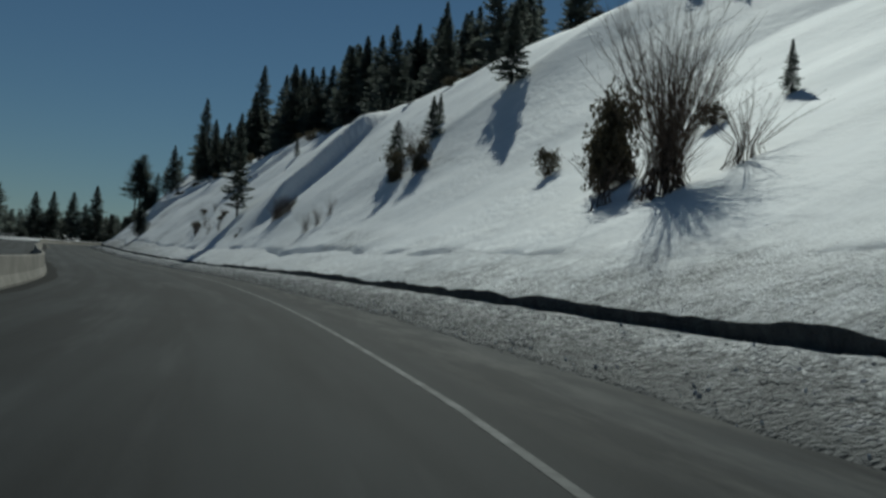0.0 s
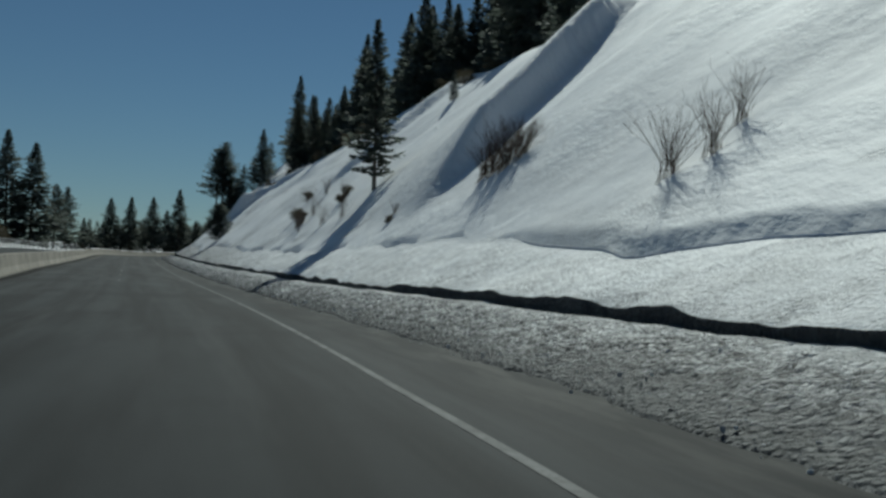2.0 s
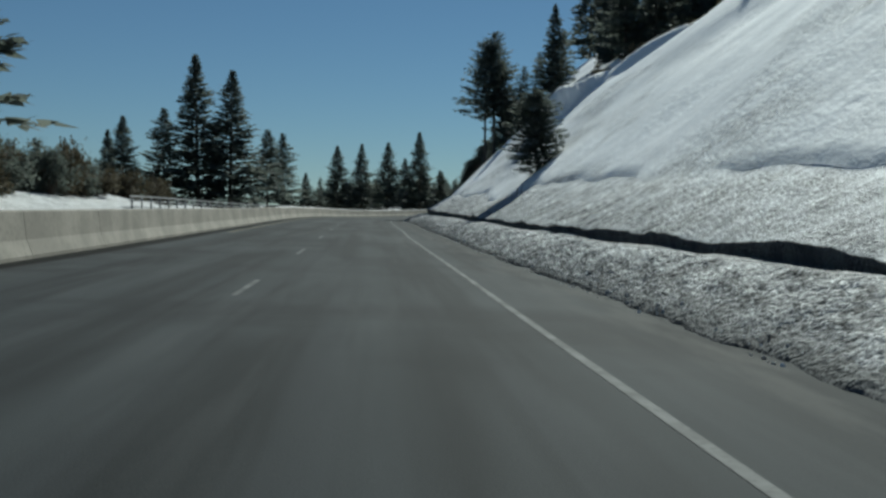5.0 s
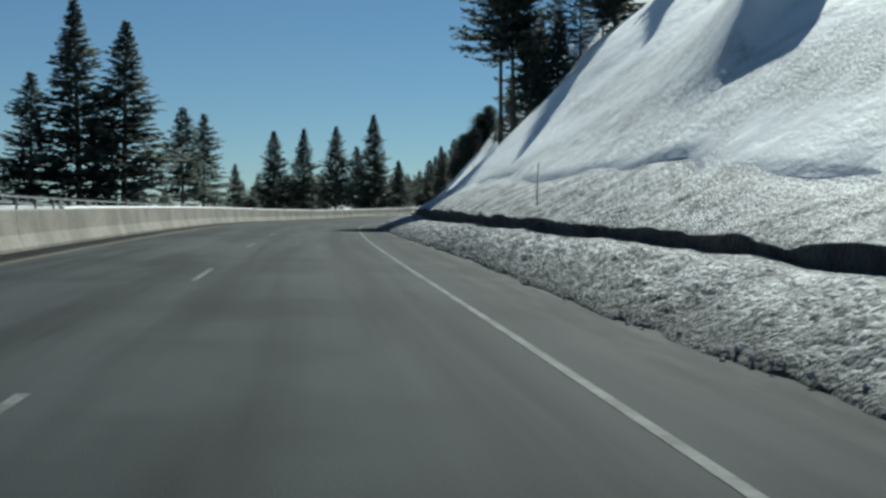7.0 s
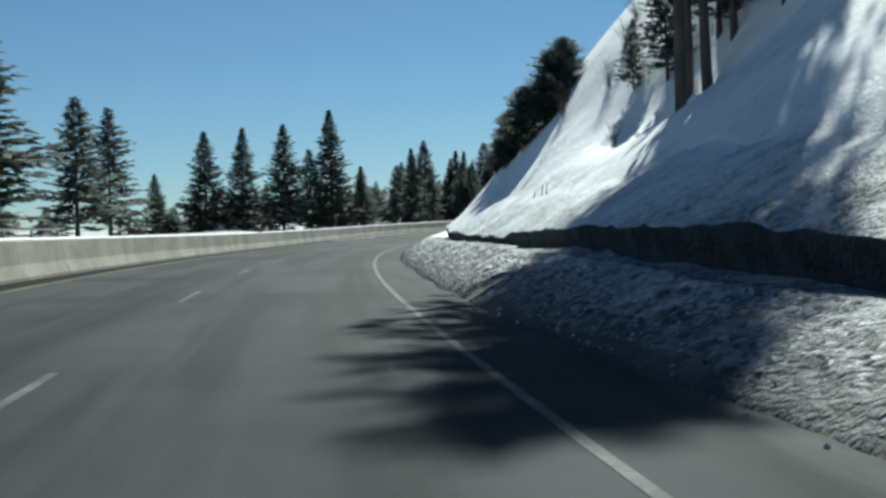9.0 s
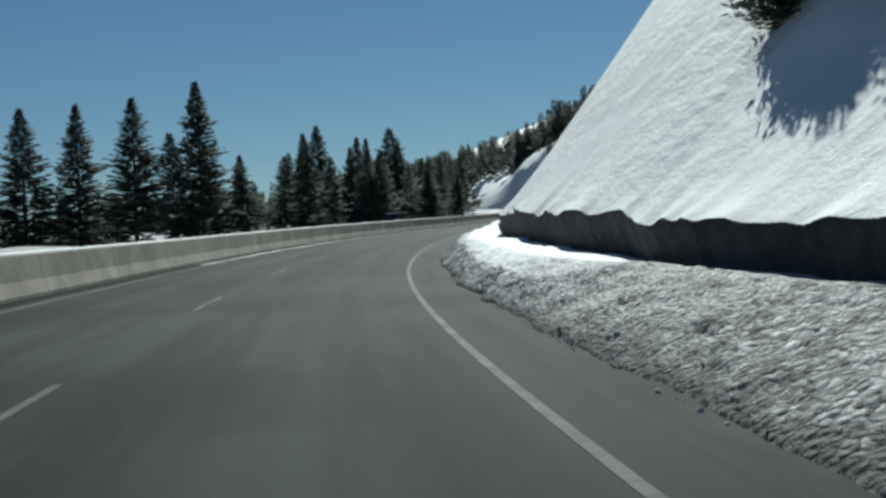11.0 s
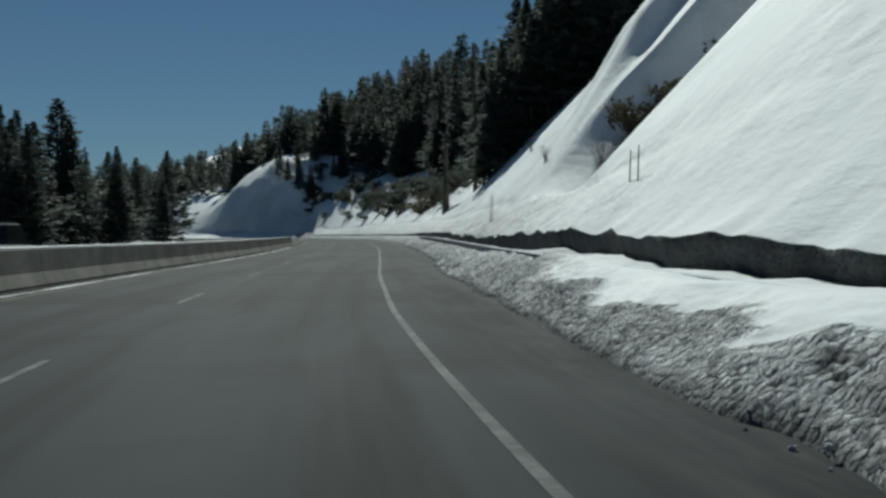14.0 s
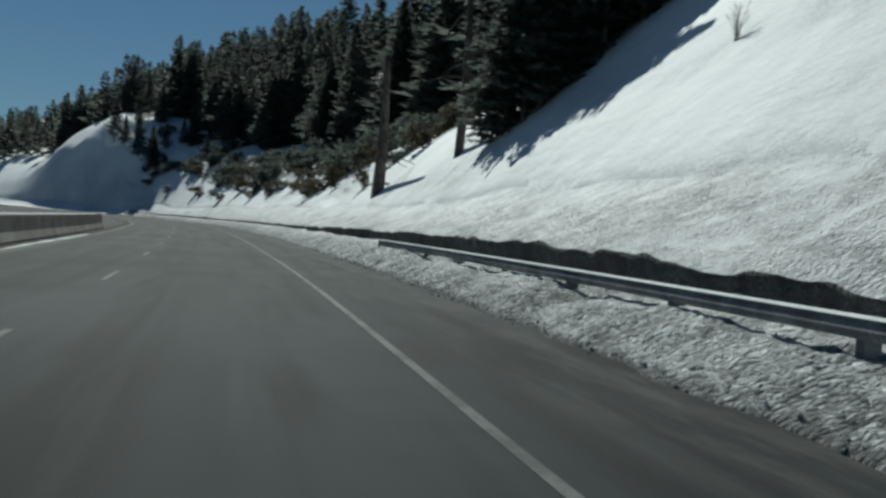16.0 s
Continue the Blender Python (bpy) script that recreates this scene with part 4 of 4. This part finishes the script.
for n in range(26):
    s = random.uniform(188, 222)
    u = -26 - 9 * random.random()
    leafy_bush(s, u, random.uniform(5.5, 8.5), random.uniform(2.0, 3.2), 500 + n, SAGE, "tall olive-brown roadside bush beyond the opposite carriageway")
for k in range(110):
    s = random.uniform(300, 560)
    wood("valley_scrub", s, -random.uniform(48, 75) + (14 if s > 460 else 0), random.uniform(2.5, 6), 1.8)
join_woods("valley_scrub", "dark scrub and young conifers under the far trees", 36)
hollow = [(random.uniform(401.5, 411), random.uniform(10.5, 24), random.uniform(1.2, 2.6), random.uniform(1.0, 1.7)) for n in range(100)]
join_brush("hollow_brush", hollow, "olive-brown brush in the hollow of the slope", 200, SAGE, 0.055, 300)
verge = [(random.choice((488, 505, 530, 548, 575, 590, 610, 628)) + random.gauss(0, 5), random.uniform(7.5, 14.0), random.uniform(0.7, 2.2), random.uniform(0.7, 2.0)) for n in range(80)]
join_brush("verge_brush", verge, "dry brush on the snow below the woods", 201, SAGE, 0.07, 170)
under = [(s, 10.0 + 9 * random.random() + 1.2 * math.sin(s / 6.0), random.uniform(1.5, 3.8), random.uniform(1.2, 2.4)) for s in (random.uniform(496, 640) for n in range(90))]
join_brush("woodland_brush", under, "dark brush at the foot of the hillside woods", 202, NEEDLES, 0.07, 170)

# ---- woods on the right ----
for k in range(12):
    s, u = random.uniform(626, 652), random.uniform(10, 20)
    tree(random.choice((0, 1, 2)), s, u, random.uniform(5, 9), 1.15, "dark conifer on the far snowy spur", 0.3)
SKYLINE = [(277.4, 18, 11.5, 1), (322.3, 23.3, 19, 0), (326.4, 37.3, 23, 0), (305, 46.5, 20, 1)]
for s, u, tall, kind in SKYLINE:
    tree(kind, s, u, tall, 1.05, "tall dark conifer on the brow of the hill", 0.3)
for k in range(190):
    s = random.uniform(185, 292)
    c = float(table(s, CREST))
    u = c + (3 if s < 212 or s > 246 else 9) + random.random() ** 1.2 * 50
    tall = (random.uniform(8, 16) + 0.1 * (u - c)) * (1.0 if s < 235 else 0.8)
    if u < c + 18:
        tree(random.choice((0, 1, 2, 3, 0)), s, u, tall, random.uniform(0.9, 1.25), "dark conifer in the woods on the hill", 0.3)
    else:
        wood("hilltop_woods", s, u, tall, 1.1)
for s, u, tall in ((280.2, 9.9, 17.5), (280.9, 11.0, 16.5), (283.3, 11.0, 18), (282.4, 12.4, 12), (284, 14.5, 8.5), (285.5, 16.5, 8), (283.5, 18.0, 8), (286, 19.5, 8)):
    tree(4 if tall > 16 else 6, s, u, tall, 0.86, "tall pine with a bare lower trunk on the snow slope", 0.3)
for s, u, tall in ((277.5, 12.4, 5.5), (278.5, 14.0, 6), (284.5, 12.5, 8), (287, 11.2, 5.5), (285.5, 13.4, 7), (289.5, 10.4, 3.0)):
    tree(2, s, u, tall, 1.1, "young bushy pine beside the tall pines", 0.2)
for s, u, tall in ((303.6, 7.2, 5.2), (304.7, 8.6, 5.6), (306.0, 9.4, 5.2), (302.0, 8.2, 4.2), (309.5, 5.9, 3.2), (307.0, 6.6, 4.4), (305.5, 6.4, 3.6), (311.0, 7.0, 3.8)):
    tree(7, s, u, tall * 0.64, 1.25, "small clumpy pine at the edge of the slope", 0.2)
for k in range(34):
    s = random.uniform(126, 188)
    u = float(table(s, CREST)) + 4 + random.random() * 24
    tree(random.choice((0, 1, 0, 2)), s, u, random.uniform(10, 16), random.uniform(0.95, 1.2), "tall dark conifer behind the brow of the snow slope", 0.3)
for k in range(420):
    s = 452 + 300 * random.random() ** 1.2
    c = float(table(s, CREST))
    u = c + (7 if s < 530 else 6) + random.random() ** 1.2 * 45
    tall = (random.uniform(13, 21) + 0.18 * (u - c)) * (0.9 if s < 560 else 0.82)
    if (474 < s < 500 and u < c + 17) or (652 < s < 725 and u < 23):
        continue
    if u < c + 7 and s < 600:
        tree(random.choice((0, 1, 1, 2, 0)), s, u, tall, random.uniform(0.95, 1.25), "tall dark conifer in the dense hillside woods", 0.3)
    else:
        wood("hillside_woods", s, u, tall, 1.1)
for s, u, tall in ((456, 19, 12), (459, 18, 13), (463, 15, 12), (467, 14.5, 13), (471, 14, 15), (461, 22, 15), (466, 20, 16), (464, 12.5, 8), (469, 12, 9), (453.5, 11.0, 8), (456.5, 10.3, 7), (455.5, 8.9, 6.0), (454.5, 9.2, 7.5), (453.5, 9.6, 9), (453, 10.1, 10.5), (453, 12.4, 10), (452.5, 13.8, 11), (452.5, 15.2, 11), (452, 16.8, 11), (456, 12.8, 12), (456, 14.6, 13), (459, 12.4, 12), (450, 18.5, 11), (458, 16.4, 13)):
    tree(random.choice((0, 1, 2)), s, u, tall, 1.1, "tall dark conifer at the edge of the hillside woods", 0.3)
join_woods("hillside_woods", "dense dark conifer woods covering the hillside", 32)
for k in range(60):
    s = random.uniform(345, 450)
    u = float(table(s, CREST)) + 16 + random.random() * 25
    wood("hilltop_woods", s, u, random.uniform(8, 13), 1.1)
join_woods("hilltop_woods", "dark conifer woods on top of the hill", 33)


def far_woods():
    """Dense woods on the far hillsides, as one mass of small conifers."""
    rg = np.random.default_rng(9)
    v, f = [], []
    base_v, base_f = [], []
    (_, _), (bv, bf) = conifer(rg, width=0.22, branches=60, clear=0.02, spray=6, thick=2.8)
    bv = np.array(bv)
    for k in range(700):
        s = rg.uniform(690, 1330)
        u = rg.uniform(20, 60) if rg.random() < 0.5 else -rg.uniform(34, 150)
        tall, w = rg.uniform(10, 17), rg.uniform(0, 6.28)
        p = ground_point(s, u)
        c, q = math.cos(w), math.sin(w)
        r = bv * tall * 1.25
        b = len(v)
        v.extend(np.stack([p[0] + c * r[:, 0] - q * r[:, 1], p[1] + q * r[:, 0] + c * r[:, 1], p[2] + r[:, 2] / 1.25], 1))
        f.extend(tuple(i + b for i in g) for g in bf)
    return mesh("far_woods", v, f, NEEDLES)


tagged(new("far_woods", far_woods()), "dense dark conifer woods on the distant hillside", "woods", kind="stuff")


# ---- snags by the road ----
def snag(s, u, tall, girth, seed, crown):
    """A big old trunk with short dead limbs."""
    rg = np.random.default_rng(seed)
    p = ground_point(s, u)
    root = new("pine_trunk")
    root.location = p - np.array([0, 0, 0.4])
    hs = np.linspace(0, tall, 9)
    v, f = tube([(0.12 * math.sin(h * 0.4), 0.1 * math.cos(h * 0.3), h) for h in hs], girth * np.linspace(1.1, 0.45, 9), 12)
    part("trunk", mesh("trunk", v, f, BARK, True), root)
    for k in range(16):
        h, a = rg.uniform(0.2, 0.9) * tall * 0.6, rg.uniform(0, 6.28)
        n = rg.uniform(1.0, 2.4)
        d = np.array([math.cos(a), math.sin(a), rg.uniform(-0.5, 0.1)])
        o = np.array([0, 0, h])
        v, f = tube([o, o + d * n * 0.5, o + d * n + np.array([0, 0, -0.35])], [0.05, 0.035, 0.01], 5)
        part("limb", mesh("limb", v, f, BARK), root)
    if crown:
        (_, _), (cv, cf) = conifer(rg, width=0.18, branches=110, clear=0.5, power=0.5, ragged=0.5)
        part("crown", mesh("crown", np.array(cv) * tall * np.array([0.9, 0.9, 1.0]), cf, NEEDLES), root)
    return root


tagged(snag(473.5, 7.2, 8.0, 0.33, 5, False), "broken dead pine trunk with short bare limbs", "tree")
tagged(snag(460.5, 8.7, 13, 0.19, 6, False), "tall pine with a long bare trunk beside the road", "tree")


# ---- guard rails ----
RAIL_SNOW = [(-0.035, 0.862), (-0.02, 0.885), (0.02, 0.885), (0.035, 0.862)]
W_BEAM = [(0.0, 0.70), (-0.02, 0.73), (-0.03, 0.77), (-0.02, 0.82), (0.0, 0.86), (0.02, 0.86), (0.0, 0.78), (0.02, 0.70)]


def guard_rail(s0, s1, u, label, lift=0.0, beams=(0.0,)):
    root = tagged(new("guard_rail"), label, "guard rail")
    s = np.arange(s0, s1, 1.0)
    for b in beams:
        part("beam", swept(s, [(a, z + b + lift) for a, z in W_BEAM], s * 0 + u, STEEL, "beam"), root)
    for q in np.arange(s0 + 0.5, s1, 3.8):
        d = np.array([q, q + 0.14])
        part("post", swept(d, [(0.03, -0.6), (0.03, 0.70 + lift + beams[-1]), (0.17, 0.70 + lift + beams[-1]), (0.17, -0.6)], d * 0 + u, STEEL, "post"), root)
    return root


near_rail = guard_rail(346, 446, 3.05, "galvanised steel guard rail half buried in ploughed snow", -0.17)
q = np.arange(346, 446, 0.5)
part("snow_cap", swept(q, [(a, z - 0.17) for a, z in RAIL_SNOW], q * 0 + 3.05, SNOW, "snow_cap"), near_rail, "thin line of snow on the rail")
guard_rail(246, 321, -23.5, "galvanised steel guard rail along the opposite carriageway", 0.15, (0.0, 0.42))


# ---- marker stakes ----
def stake(s, u, tall):
    p = ground_point(s, u)
    root = tagged(new("snow_stake"), "thin weathered snow marker stake in the bank", "stake", "snow stakes")
    root.location = p
    v, f = tube([(0, 0, -0.5), (0.02, 0, tall * 0.5), (0.05, 0.02, tall)], [0.014, 0.013, 0.011], 6)
    part("pole", mesh("pole", v, f, TWIG), root)


for s, u, tall in ((413.6, 5.0, 1.25), (412.9, 4.85, 1.25), (280.6, 5.4, 0.4), (280.0, 5.45, 0.42), (282.4, 5.4, 0.25), (196.7, 5.3, 0.55), (196.6, 5.5, 0.6), (225.6, 4.25, 1.2), (385.8, 5.0, 0.7), (384.9, 4.95, 0.75)):
    stake(s, u, tall)


# ---- loose clods along the bank's foot ----
def clods():
    rg = np.random.default_rng(12)
    ico = bmesh.new()
    bmesh.ops.create_icosphere(ico, subdivisions=1, radius=1.0)
    iv = np.array([v.co for v in ico.verts])
    fi = np.array([[v.index for v in g.verts] for g in ico.faces])
    ico.free()
    n = 9000
    s = rg.uniform(0, 450, n)
    r = 0.011 + 0.024 * rg.random(n) ** 2.4
    foot, wall, low = profile(s)[:3]
    t = rg.random(n) ** 1.1
    u = foot - 0.06 + (wall - foot) * 0.8 * t
    run = np.clip((u - foot) / (wall - foot), 0, 1)
    h = np.where(u < foot, 0, low * ramp_up(run) + 0.05) - u * at_line(s)[3] + r * 0.35
    p = place(s, u, h)
    v = (iv[None] * (r[:, None] * rg.uniform(0.6, 1.3, (n, 3)))[:, None, :] * rg.uniform(0.75, 1.2, (n, len(iv), 1)) + p[:, None]).reshape(-1, 3)
    f = (fi[None] + (np.arange(n) * len(iv))[:, None, None]).reshape(-1, 3)
    me = mesh("snow_clods", v, f, SNOW)
    at = me.attributes.new("dirt", "FLOAT", "POINT")
    at.data.foreach_set("value", np.repeat(rg.uniform(0.5, 1.1, n), len(iv)).astype(np.float32))
    return me


tagged(new("snow_clods", clods()), "loose grey clods of ploughed snow along the road edge", "snow", kind="stuff")


# ---- cars on the opposite carriageway ----
def shell(outline, width, taper, material, name):
    """A body from a side outline (y, z), pinched towards the roof."""
    n = len(outline)
    v = []
    for side in (-1, 1):
        for y, z in outline:
            k = width / 2 * (1 - taper * max(0.0, z - 0.9))
            v.append((side * k, y, z))
    f = [tuple(range(n - 1, -1, -1)), tuple(range(n, 2 * n))]
    f += [(i, (i + 1) % n, n + (i + 1) % n, n + i) for i in range(n)]
    return mesh(name, v, f, material)


def paint_coat(name, c):
    m, t, b = mat(name, 0.3)
    t.links.new(ramp(t, noise_fac(t, coords(t), 1.2), [(0.3, c), (0.7, tuple(min(1, x * 1.15) for x in c))]), b.inputs["Base Color"])
    b.inputs["Coat Weight"].default_value = 0.5
    return m


GLASS = plain("dark_glass", (0.01, 0.012, 0.014), (0.02, 0.022, 0.025), 1.0, 0.08)
RUBBER = plain("rubber", (0.015, 0.015, 0.015), (0.03, 0.03, 0.03), 4.0, 0.9)


def car(s, u, coat, label, tall=1.0):
    root = tagged(new("car"), label, "car")
    part("body", shell([(-2.2, 0.35), (-2.25, 0.75), (-2.1, 0.95), (-1.0, 1.02), (1.9, 1.05), (2.25, 0.95), (2.3, 0.4), (1.8, 0.3), (-1.7, 0.3)], 1.8, 0.05, coat, "body"), root)
    part("cabin", shell([(-1.0, 1.0), (-0.35, 1.55 * tall), (1.2, 1.58 * tall), (1.95, 1.03)], 1.7, 0.3, GLASS, "cabin"), root)
    part("roof", shell([(-0.4, 1.545 * tall), (-0.3, 1.60 * tall), (1.15, 1.63 * tall), (1.25, 1.565 * tall)], 1.66, 0.3, coat, "roof"), root)
    for y in (-1.4, 1.45):
        for x in (-0.82, 0.82):
            v, f = tube([(x - 0.11, y, 0.33), (x + 0.11, y, 0.33)], [0.33, 0.33], 16)
            wheel = part("wheel", mesh("wheel", v, [*f, tuple(range(15, -1, -1))], RUBBER), root)
            v, f = tube([(x - 0.115, y, 0.33), (x + 0.115, y, 0.33)], [0.19, 0.19], 12)
            part("rim", mesh("rim", v, [*f, tuple(range(11, -1, -1))], STEEL), wheel)
    x, y, z, fall, tx, ty = [float(a) for a in at_line(s)]
    p = place(s, u, -u * fall - 0.01)
    root.matrix_basis = Matrix.Translation(p) @ pose(0, 0, 0, 0, math.degrees(math.atan(-fall)) * -1, math.degrees(math.atan2(-tx, ty)))
    return root


car(402, -13.0, paint_coat("silver_coat", (0.45, 0.46, 0.47)), "silver car on the opposite carriageway", 1.1)
